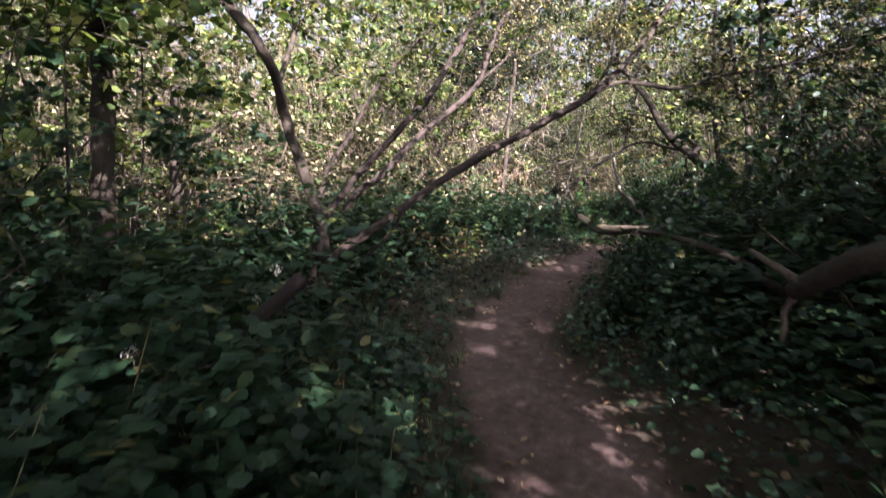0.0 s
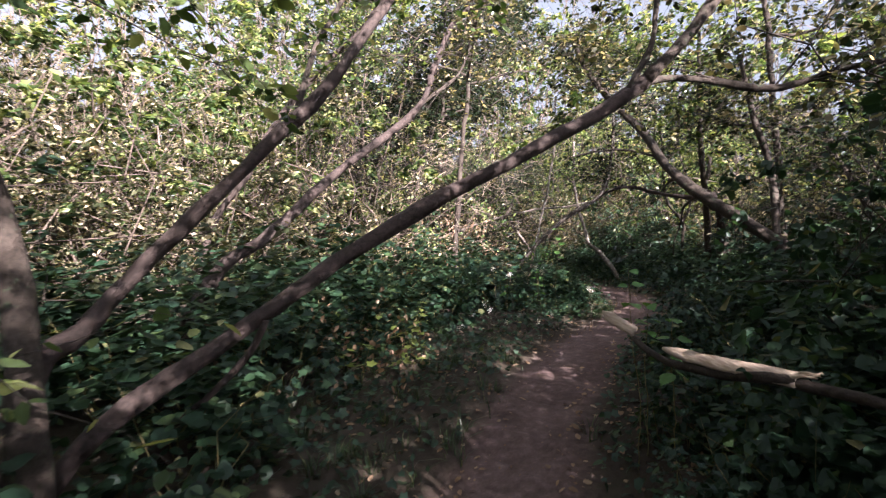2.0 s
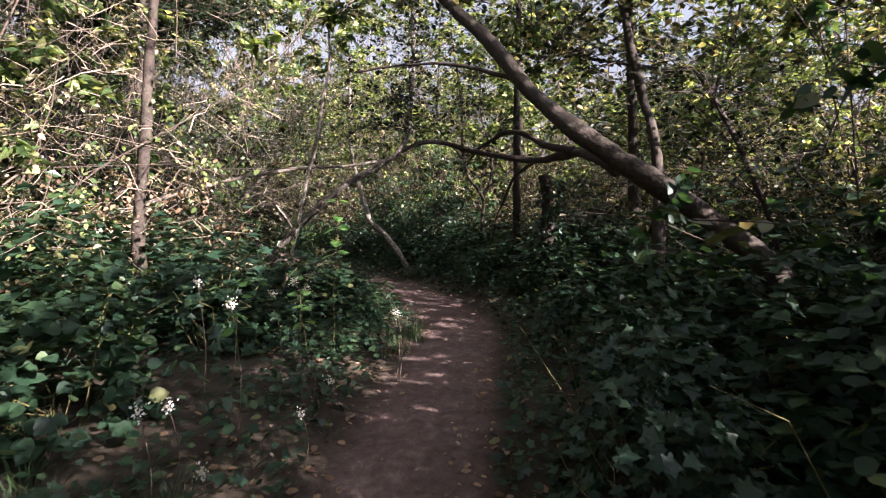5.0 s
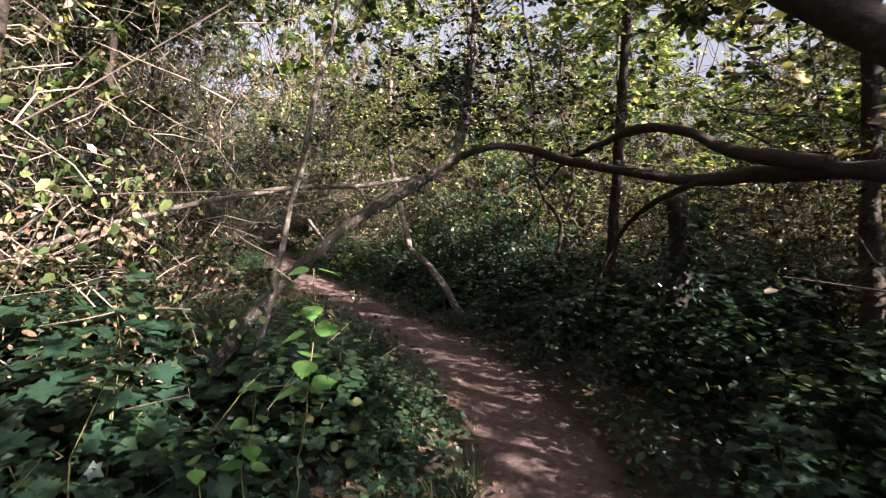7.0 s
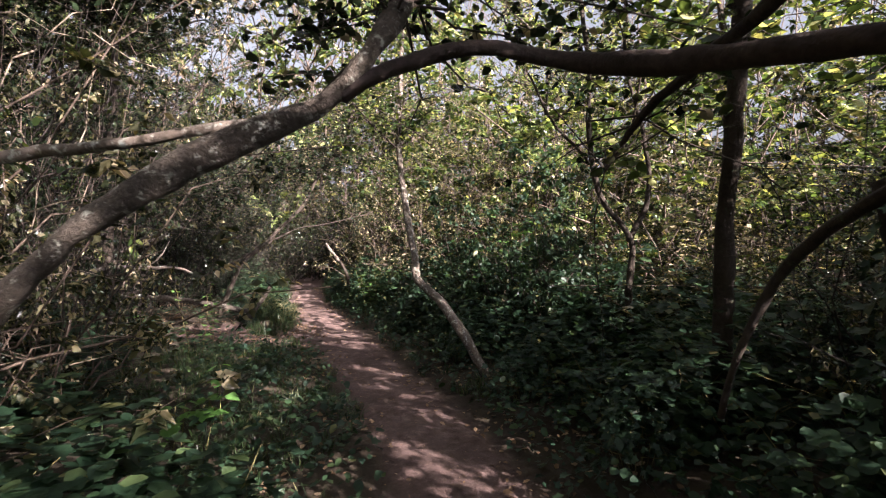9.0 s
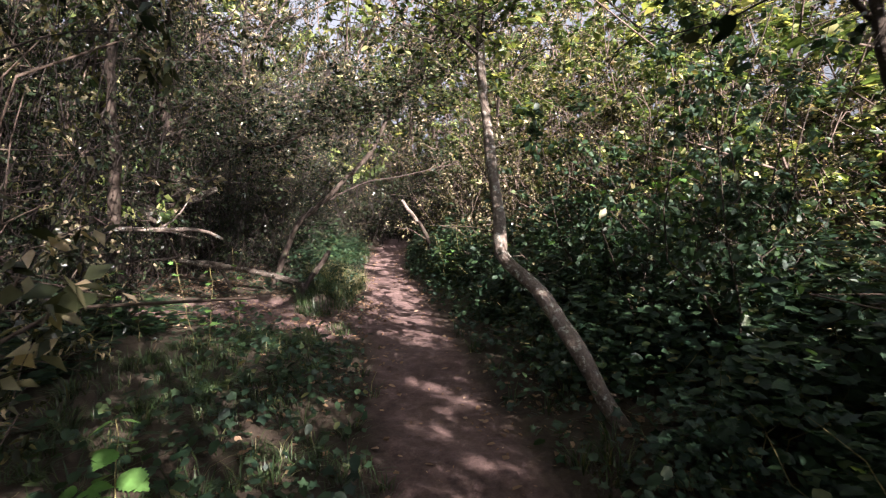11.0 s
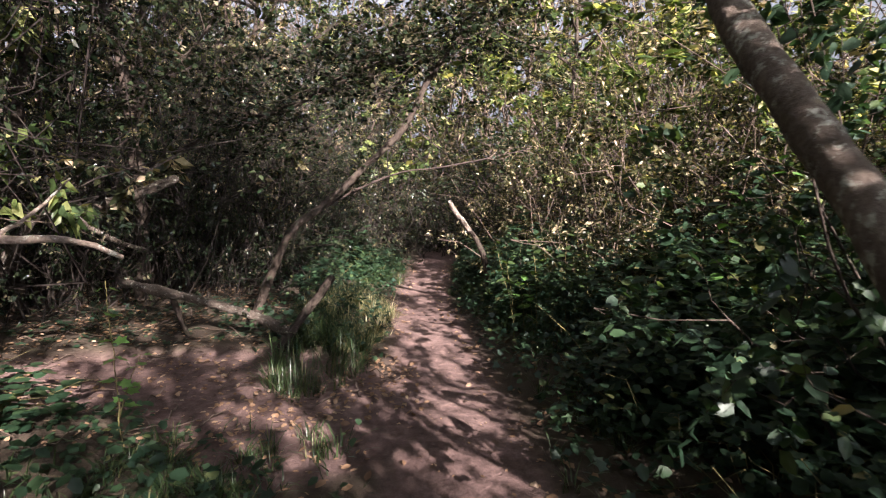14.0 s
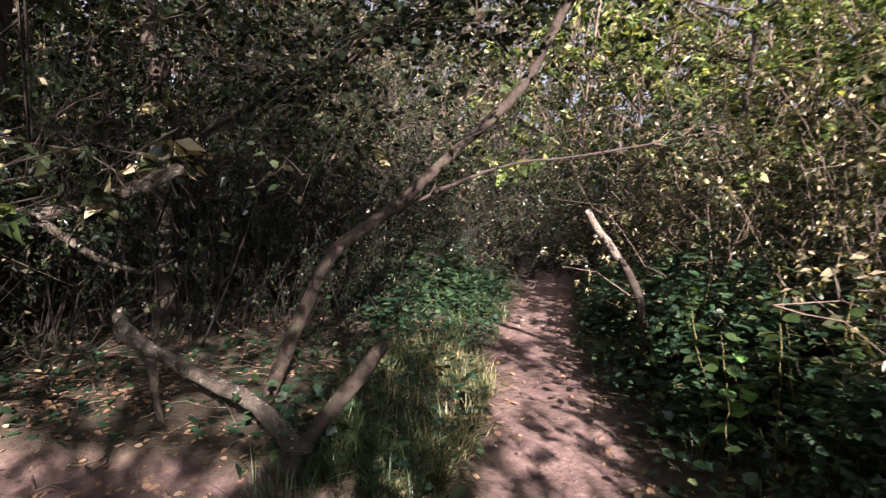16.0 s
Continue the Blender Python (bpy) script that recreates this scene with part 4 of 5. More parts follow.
    spray(t, [s[10:], [(4.9, 15.2, 2.8), (4.6, 15.3, 3.1), (4.2, 15.2, 3.5)]], HAZEL, BARK_DARK, 2600, 0.055, 411, 1.2, OVAL, 70, "crown", 0.1)


far_trees()


def dead_wood():
    t = thing("dead_log", "lichen-crusted dead log lying under the thorn shrubs", "log")
    p = [(1.0, 18.9, 0.72), (1.28, 18.6, 0.76), (1.77, 18.19, 0.77), (2.38, 17.9, 0.71), (2.71, 17.82, 0.64), (3.08, 17.58, 0.55)]
    limb(t, "stem", p, 0.042, 0.038, LICHEN, "", 12, 0.14, 50)
    limb(t, "branch", [(3.0, 17.62, 0.34), (3.1, 17.62, 0.56), (3.27, 17.7, 0.8), (3.37, 17.86, 0.95)], 0.05, 0.03, BARK_DARK, "broken upright stub", 10, 0.15, 51)
    limb(t, "branch", [(1.9, 18.12, 0.74), (2.05, 18.0, 0.5), (2.25, 17.85, 0.32)], 0.025, 0.018, BARK_DARK, "", 8, 0.12, 52)
    t = thing("dead_limb", "pale dead limb slanting out of dark thorn", "branch")
    limb(t, "stem", [(0.2, 18.1, 0.5), (0.6, 18.25, 1.35), (1.0, 18.45, 1.5), (1.48, 18.53, 1.67), (1.75, 18.6, 1.8)], 0.055, 0.04, LICHEN, "", 10, 0.12, 53)
    limb(t, "branch", [(0.9, 18.4, 1.42), (1.2, 18.5, 1.2), (1.45, 18.6, 1.1)], 0.03, 0.015, LICHEN, "", 8, 0.12, 54)
    t = thing("dead_limb", "bare grey limb sticking out of the thorn shrubs", "branch")
    limb(t, "stem", [(0.6, 15.7, 0.4), (1.2, 16.0, 1.2), (1.55, 16.15, 1.38), (1.9, 16.3, 1.36), (2.23, 16.46, 1.34), (2.42, 16.56, 1.25)], 0.035, 0.018, BARK_PALE, "", 9, 0.12, 65)
    limb(t, "branch", [(1.9, 16.3, 1.36), (2.05, 16.42, 1.5), (2.12, 16.6, 1.7)], 0.014, 0.005, BARK_PALE, "", 7, 0.12, 66)
    t = thing("leaning_tree", "dark leaning limb over the far trail", "tree", "leaning trunks")
    d = [(2.5, 18.25, 0.3), (2.86, 18.33, 1.25), (3.19, 18.46, 1.58), (3.53, 18.61, 1.94), (3.91, 18.69, 2.34), (4.13, 18.69, 2.77), (4.28, 18.7, 3.0), (4.5, 18.75, 3.3), (4.9, 18.8, 4.2)]
    limb(t, "trunk", d, 0.04, 0.022, BARK_DARK, "", 10, 0.1, 55)
    e = [(1.4, 19.3, 2.1), (2.0, 19.2, 2.4), (2.63, 18.9, 2.5), (3.06, 18.85, 2.69), (3.7, 18.8, 3.0), (4.3, 18.9, 3.1)]
    limb(t, "branch", e, 0.02, 0.009, BARK_DARK, "", 8, 0.1, 56)
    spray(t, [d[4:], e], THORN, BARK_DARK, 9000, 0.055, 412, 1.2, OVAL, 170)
    t = thing("tree", "dark crooked trunk standing in the thorn", "tree")
    k = [(0.95, 19.4, 0.2), (0.92, 19.45, 1.2), (0.85, 19.5, 2.3), (0.72, 19.5, 3.2), (0.5, 19.55, 3.9), (0.4, 19.7, 5.2)]
    limb(t, "trunk", k, 0.085, 0.045, BARK_DARK, "", 11, 0.12, 67)
    kb = [(0.84, 19.5, 2.4), (1.15, 19.3, 2.8), (1.5, 19.2, 3.0), (1.9, 19.1, 3.4)]
    limb(t, "branch", kb, 0.035, 0.012, BARK_DARK, "", 8, 0.12, 68)
    spray(t, [k[3:], kb], THORN, BARK_DARK, 2400, 0.06, 414, 1.0, OVAL, 60)
    t = thing("low_branch", "thin sunlit branch reaching across the far trail", "branch")
    lo = [(2.9, 18.6, 1.4), (3.51, 18.79, 1.75), (3.89, 19.2, 1.92), (4.35, 19.32, 2.0), (4.88, 19.6, 2.12), (5.4, 19.75, 2.26)]
    limb(t, "stem", lo, 0.012, 0.006, BARK, "", 8, 0.1, 57)
    spray(t, [lo], THORN, TWIG, 900, 0.04, 413, 0.6, OVAL, 50, "crown", 0.2)
    t = thing("snag", "short lichened snag leaning beside the trail, top coloured pale for sun", "stump")
    # dark bark below, pale bark above: the sunlit piece is put into the colour
    limb(t, "stem", [(5.0, 19.75, 0.3), (4.85, 19.72, 0.95), (4.7, 19.65, 1.24), (4.6, 19.61, 1.36)], 0.038, 0.03, BARK_DARK, "", 10, 0.1, 58)
    limb(t, "broken_top", [(4.68, 19.64, 1.26), (4.58, 19.61, 1.39), (4.5, 19.58, 1.48), (4.43, 19.6, 1.62)], 0.035, 0.026, BARK_PALE, "top coloured pale as if in sun", 10, 0.1, 64)
    t = thing("broken_branch", "dark mossy branch with a broken fork in the bramble", "branch")
    limb(t, "stem", [(2.0, 0.1, 0.3), (1.75, 0.35, 0.9), (1.4, 0.75, 1.28), (1.12, 1.08, 1.24), (1.09, 1.2, 1.18), (1.07, 1.31, 1.11)], 0.05, 0.03, BARK_DARK, "", 10, 0.14, 60)
    limb(t, "branch", [(1.08, 1.28, 1.13), (1.04, 1.34, 1.17), (1.0, 1.4, 1.21)], 0.014, 0.006, TWIG, "pale broken twig", 8, 0.1, 61)
    limb(t, "branch", [(1.08, 1.29, 1.12), (1.05, 1.32, 1.06), (1.04, 1.31, 0.98)], 0.012, 0.006, TWIG, "pale broken twig", 8, 0.1, 62)
    t = thing("branch_stub", "broken reddish branch stub with a torn end", "branch")
    limb(t, "stem", [(-1.05, 1.95, 0.25), (-0.85, 2.2, 0.66), (-0.64, 2.25, 0.9), (-0.45, 2.05, 1.04)], 0.04, 0.034, BARK, "", 10, 0.12, 63)
    # the snapped branch with torn pale wood
    t = thing("broken_branch", "snapped branch with pale torn wood lying in bramble", "branch")
    limb(t, "stem", [(2.5, 3.3, 0.55), (2.2, 3.6, 0.85), (1.9, 3.85, 0.98), (1.67, 4.1, 1.03), (1.57, 4.4, 0.995), (1.5, 4.65, 1.0), (1.49, 4.9, 1.045)], 0.036, 0.012, BARK_DARK, "", 10, 0.12, 59)
    for i in range(5):     # splinters standing from the torn end
        limb(t, "splinter", [(1.66 + 0.012 * i, 4.1 - 0.01 * i, 1.045 + 0.006 * i), (1.675 + 0.014 * i, 4.05, 1.065 + 0.008 * (i % 3)), (1.69 + 0.015 * i, 4.0 + 0.01 * i, 1.075 + 0.012 * (i % 2))], 0.007, 0.002, TORN, "pale splinter", 5, 0.2, 640 + i)
    g = np.random.default_rng(5)
    for i, (line, w, h) in enumerate((([(1.68, 4.07, 1.05), (1.61, 4.26, 1.045), (1.55, 4.45, 1.04), (1.5, 4.62, 1.045)], 0.033, 0.011),
                                      ([(1.495, 4.88, 1.07), (1.49, 5.0, 1.085), (1.485, 5.12, 1.1), (1.48, 5.24, 1.12)], 0.028, 0.009))):
        line = smooth_line(line, 0.03)
        n = len(line)
        tan = unit(np.gradient(line, axis=0))
        sd = unit(np.cross(tan, [0, 0, 1.0]))
        up = np.cross(sd, tan)
        sd, up = sd * 0.62 + up * 0.78, up * 0.62 - sd * 0.78     # lies tilted towards the trail
        s = np.linspace(0, 1, n)
        wd = w * np.where(i == 1, np.minimum(1, (1.05 - s) * 4.0), np.minimum(1 - 0.25 * s, 0.25 + (1 - s) * 4)) * (1 + g.normal(0, 0.04, n))
        rows = []
        for a, b in ((-1, 0.25), (-0.5, 1), (0.3, 0.8), (1, 0.35), (0.8, -0.6), (-0.7, -0.7)):
            rows.append(line + sd * (a * wd)[:, None] + up * (b * h * (1 + g.normal(0, 0.12, n)))[:, None])
        v = np.stack(rows, 1).reshape(-1, 3)
        ii, jj = np.meshgrid(np.arange(n - 1), np.arange(6), indexing="ij")
        a, b = ii * 6 + jj, ii * 6 + (jj + 1) % 6
        f = np.concatenate([np.stack([a, b, a + 6], -1).reshape(-1, 3), np.stack([b, b + 6, a + 6], -1).reshape(-1, 3)])
        f = np.vstack([f, [[0, 2, 1], [0, 3, 2], [0, 4, 3], [0, 5, 4]], np.array([[0, 1, 2], [0, 2, 3], [0, 3, 4], [0, 4, 5]]) + (n - 1) * 6])
        part("torn_wood", to_mesh("torn_wood", v, f, TORN), t, "pale torn wood")


dead_wood()


def shade_tree(x, y, top, reach, seed, mat, n=5200, size=0.075, r=0.07, lean=(0.3, 0.2), low=0.55):
    """A slim tree added so that its crown blocks sun and sky, often out of view."""
    g = np.random.default_rng(seed)
    t = thing("tree", "slim dark-barked tree added for shade, with a spreading leafy crown", "tree", "crown trees")
    z0 = at_ground(x, y)
    line = [(x, y, z0 - 0.1), (x + lean[0] * 0.2, y + lean[1] * 0.2, z0 + top * 0.3), (x + lean[0] * 0.7, y + lean[1] * 0.7, z0 + top * 0.65), (x + lean[0], y + lean[1], z0 + top)]
    limb(t, "trunk", line, r, r * 0.3, BARK_DARK, "", 10, 0.08, seed, 0.08, 0.15)
    ln = smooth_line(line, 0.1)
    arms = []
    for i in range(9):
        p = ln[int(len(ln) * g.uniform(low, 0.95))]
        a = i * 2.4 + g.uniform(-0.4, 0.4)
        d = np.array([math.cos(a), math.sin(a), 0])
        q = [tuple(p), tuple(p + d * reach * 0.4 + [0, 0, 0.3]), tuple(p + d * reach * 0.75 + [0, 0, 0.7 + g.uniform(-0.3, 0.3)]), tuple(p + d * reach * g.uniform(0.9, 1.15) + [0, 0, 0.8 + g.uniform(-0.4, 0.5)])]
        arms.append(q)
        limb(t, "branch", q, r * 0.4, r * 0.1, BARK_DARK, "", 6, 0.08, seed + i, 0.1, 0.2)
    spray(t, arms, mat, BARK_DARK, n, size, seed + 50, 1.0, LANCE, 130, "crown", 0.15)


def build_shade_trees():
    # trees at y < 0 stand unseen behind the start, added to shade it
    spots = [(3.1, 0.9, 5.2, 2.2, HAZEL), (-2.9, 1.0, 5.4, 2.4, HAZEL), (-3.4, 6.6, 6.0, 2.4, HAZEL), (5.3, 5.9, 5.4, 2.2, THORN), 
             (3.4, -3.0, 5.4, 2.4, HAZEL), (-2.8, -3.4, 5.2, 2.2, HAZEL), (1.2, 13.9, 5.8, 2.0, THORN), (0.2, 18.6, 5.6, 2.4, THORN), (1.0, 22.5, 5.4, 2.2, THORN),
             (8.8, 18.6, 5.8, 2.0, HAZEL), (1.4, -4.4, 5.6, 2.5, HAZEL), (5.6, -2.4, 6.2, 2.6, THORN), (8.3, 6.0, 6.4, 2.4, THORN), (6.8, 23.6, 5.6, 2.2, WILLOW),
             (-2.0, -1.3, 4.9, 2.6, HAZEL), (2.3, -1.0, 4.9, 2.6, HAZEL), (-1.5, -2.6, 5.4, 2.6, HAZEL), (1.9, -2.8, 5.6, 2.6, HAZEL)]
    for i, (x, y, top, reach, mat) in enumerate(spots):
        back = y < 0
        shade_tree(x, y, top, reach, 700 + 20 * i, mat, 6500 if back else 2600 if i == 0 else 14000 if (x, y) == (1.2, 13.9) else 6000, 0.1 if i == 0 else 0.095 if back or (x, y) == (1.2, 13.9) else 0.07 if mat is not THORN else 0.055, low=0.5 if back else 0.55)
    # unseen tall trees behind the start, added to keep low sun off it
    for i, (x, y, top) in enumerate(((2.6, -7.5, 6.8), (5.4, -6.2, 5.6), (8.0, -3.6, 5.0), (-1.0, -8.0, 7.0), (-4.0, -6.0, 7.0))):
        shade_tree(x, y, top, 2.7, 1500 + 30 * i, HAZEL, 4000, 0.13, 0.13, (0.3, 0.3), 0.4)
    shade_tree(5.7, 9.0, 7.6, 2.5, 1900, WILLOW, 3200, 0.095, 0.06, (-0.2, 0.4), 0.38)
    shade_tree(-0.6, 15.2, 6.5, 2.6, 1930, THORN, 9000, 0.085, 0.07, (0.3, 0.2), 0.35)
    shade_tree(0.3, 20.4, 6.5, 2.6, 1960, THORN, 9000, 0.085, 0.07, (0.3, 0.2), 0.35)
    # more crowns added where they block sun from banks, trail and thorn
    shade_tree(4.7, 3.2, 4.2, 1.8, 1990, THORN, 8000, 0.085, 0.06, (0.2, 0.1), 0.6)
    shade_tree(2.15, 2.2, 4.0, 1.2, 2200, HAZEL, 7000, 0.085, 0.03, (-0.2, 0.0), 0.58)
    shade_tree(6.4, 7.0, 5.4, 2.3, 2020, WILLOW, 9000, 0.085, 0.07, (0.2, 0.1), 0.5)
    shade_tree(3.1, -2.0, 3.7, 1.5, 2080, BRAMBLE, 6500, 0.1, 0.05, (0.1, 0.1), 0.45)
    shade_tree(1.5, -3.1, 3.9, 1.3, 2110, BRAMBLE, 6500, 0.1, 0.05, (0.1, 0.1), 0.6)
    shade_tree(1.5, 16.3, 6.0, 2.6, 2140, THORN, 17000, 0.09, 0.06, (0.2, 0.1), 0.62)
    shade_tree(7.6, 9.4, 3.3, 1.8, 2170, HAZEL, 6500, 0.09, 0.05, (0.1, 0.1), 0.4)
    shade_tree(1.2, 10.5, 6.0, 2.2, 1200, WILLOW, 5000, 0.06, 0.055, (0.55, 0.1), 0.5)


build_shade_trees()


# ---- ground cover ----


def strips(pos, way, length, width, g):
    """Bent grass blades."""
    n = len(pos)
    side = unit(np.stack([-way[:, 1], way[:, 0], np.zeros(n)], -1) + 1e-6)
    lean = g.uniform(0.3, 1.5, n)
    up = np.array([0, 0, 1.0])
    pts = []
    for t in (0.0, 0.45, 0.8, 1.0):
        pts.append(pos + length[:, None] * (up * (t - 0.35 * lean[:, None] * t * t) + way * lean[:, None] * t * t * 0.8))
    w = width[:, None] * side
    v = np.stack([pts[0] - w, pts[0] + w, pts[1] - w * 0.9, pts[1] + w * 0.9, pts[2] - w * 0.55, pts[2] + w * 0.55, pts[3]], 1)
    f = np.array([[0, 1, 3], [0, 3, 2], [2, 3, 5], [2, 5, 4], [4, 5, 6]])[None] + (np.arange(n) * 7)[:, None, None]
    return v.reshape(-1, 3), f.reshape(-1, 3)


def grass_patch(label, cx, cy, rx, ry, n, length, seed, clear=0.3, mat=None):
    g = np.random.default_rng(seed)
    k = max(4, n // 34)
    a, r = g.uniform(0, 6.28, k), np.sqrt(g.random(k))
    tx, ty, ts = cx + rx * r * np.cos(a), cy + ry * r * np.sin(a), g.uniform(0.55, 1.25, k)
    who = g.integers(0, k, n)
    off = g.normal(0, 0.032, (n, 2)) * ts[who, None]
    x, y = tx[who] + off[:, 0], ty[who] + off[:, 1]
    d = np.abs(trail_offset(x, y))
    keep = (d > clear - 0.06 + g.uniform(0, 0.3, k)[who] + g.uniform(0, 0.1, n)) & (np.sin(x * 5.1 + seed) * np.sin(y * 4.3) > g.uniform(-1.1, 0.5, n))
    x, y, off, ts = x[keep], y[keep], off[keep], ts[who][keep]
    n = len(x)
    h = np.arctan2(off[:, 1], off[:, 0]) + g.normal(0, 0.5, n)
    way = np.stack([np.cos(h), np.sin(h), np.zeros(n)], -1)
    v, f = strips(np.stack([x, y, height(x, y) - 0.01], -1), way, length * ts * g.uniform(0.45, 1.3, n), g.uniform(0.002, 0.0042, n), g)
    tagged(new("grass", to_mesh("grass", v, f, mat or GRASS)), label, "grass", kind="stuff")


def build_grass():
    grass_patch("soft green grass between trail and bramble bank", 0.35, 6.0, 1.3, 3.0, 8000, 0.15, 301)
    grass_patch("grass along the shaded verge", 3.3, 10.4, 0.9, 1.4, 4000, 0.18, 302)
    grass_patch("shaded green grass beside the trail", 3.2, 14.2, 1.1, 2.2, 11000, 0.13, 303, 0.34)
    grass_patch("straw-coloured grass tuft beside the trail, paled as if sunlit", 3.4, 18.9, 0.42, 1.3, 5200, 0.2, 304, 0.26, STRAW_LIT)
    grass_patch("fresh green grass on the little bank", 3.35, 18.8, 0.42, 1.4, 2200, 0.2, 310, 0.28)
    grass_patch("long grass tuft hanging over the trail's edge", 3.35, 17.5, 0.34, 0.7, 2600, 0.24, 305, 0.26)
    grass_patch("thin grass along the far verge", 5.0, 20.5, 0.5, 2.6, 3200, 0.24, 306, 0.34)
    grass_patch("thin grass beside the far trail", 3.5, 22.2, 0.5, 2.0, 2600, 0.22, 307, 0.34)
    grass_patch("tufts of grass on the near verge", -0.5, 2.0, 0.9, 2.6, 3600, 0.15, 308, 0.36)
    grass_patch("thin grass on the shaded verge", 5.1, 15.6, 0.35, 2.6, 1800, 0.16, 309, 0.36)


build_grass()


def cover(label, name, mat, shape, n, size, seed, near, far, category, side=0, lift=(0.02, 0.16), y0=-2.0, y1=24.0, flat=0.45):
    """Low leaves strewn beside the trail."""
    g = np.random.default_rng(seed)
    k = g.integers(0, len(TRAIL_LINE) - 1, n * 3)
    c = TRAIL_LINE[k]
    t = unit(TRAIL_LINE[k + 1] - c)
    o = g.uniform(near, far, n * 3) * (g.choice([-1, 1], n * 3) if side == 0 else side)
    x, y = c[:, 0] + t[:, 1] * o + g.normal(0, 0.08, n * 3), c[:, 1] - t[:, 0] * o + g.normal(0, 0.08, n * 3)
    d = np.abs(trail_offset(x, y))
    ok = (d > near) & (y > y0) & (y < y1) & ((bare(x, y) < 0.5) | (near < 0.2))
    ok &= np.sin(x * 3.7 + seed) * np.sin(y * 3.1 + seed) > g.uniform(-1.2, 0.6, n * 3)
    x, y = x[ok][:n], y[ok][:n]
    n = len(x)
    z = height(x, y) + g.uniform(*lift, n)
    way, nor = scatter_dirs(n, g, flat)
    v, f = blades(np.stack([x, y, z], -1), way, nor, size * g.uniform(0.5, 1.4, n), shape, 1.1)
    tagged(new(name, to_mesh(name, v, f, mat)), label, category, kind="stuff")


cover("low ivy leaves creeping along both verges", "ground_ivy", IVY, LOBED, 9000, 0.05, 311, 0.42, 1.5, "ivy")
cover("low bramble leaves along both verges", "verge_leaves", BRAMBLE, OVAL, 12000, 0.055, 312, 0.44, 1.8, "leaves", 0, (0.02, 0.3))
cover("dry brown leaves lying along the trail", "leaf_litter", DRY, OVAL, 5200, 0.045, 313, 0.16, 1.3, "leaves", 0, (0.004, 0.02), -2, 24, 0.2)
cover("pale leaf fragments on the trodden earth", "leaf_fragments", DRY, LANCE, 900, 0.022, 314, 0.0, 0.4, "leaves", 0, (0.004, 0.012), -2, 24, 0.25)


# ---- single plants ----


def leafy_plant(name, label, x, y, top, lean, mat, size, pairs, seed, group="nettles", stem=STEM, shape=FINE, spread=1.0, first=0.45):
    """An upright herb: one stem with leaves in opposite pairs, each leaf a part."""
    g = np.random.default_rng(seed)
    ob = thing(name, label, "plant", group)
    z0 = at_ground(x, y)
    line = [(x, y, z0 - 0.03), (x + lean[0] * 0.3, y + lean[1] * 0.3, z0 + (top - z0) * 0.4), (x + lean[0], y + lean[1], top)]
    v, f = tube(line, 0.0035, 0.0016, 6, 0.05, 0.05, 0.12, seed)
    part("stem", to_mesh("stem", v, f, stem, True), ob)
    ln = smooth_line(line, 0.03)
    for i in range(pairs):
        s = first + (1 - first) * (i + 0.7) / pairs
        p = ln[min(int(s * len(ln)), len(ln) - 1)]
        a = i * 1.57 + g.uniform(-0.4, 0.4)
        for turn in (0, math.pi):
            q = np.array([[math.cos(a + turn), math.sin(a + turn), g.uniform(-0.5, 0.1)]])
            nn = np.array([[g.normal(0, 0.25), g.normal(0, 0.25), 1.0]]) + q * 0.3
            sz = np.array([size * (1.25 - 0.7 * s) * g.uniform(0.85, 1.2)]) * spread
            v, f = blades(p[None] + q * 0.015, q, nn, sz, shape, 1.1)
            part("leaf", to_mesh("leaf", v, f, mat), ob)
    return ob


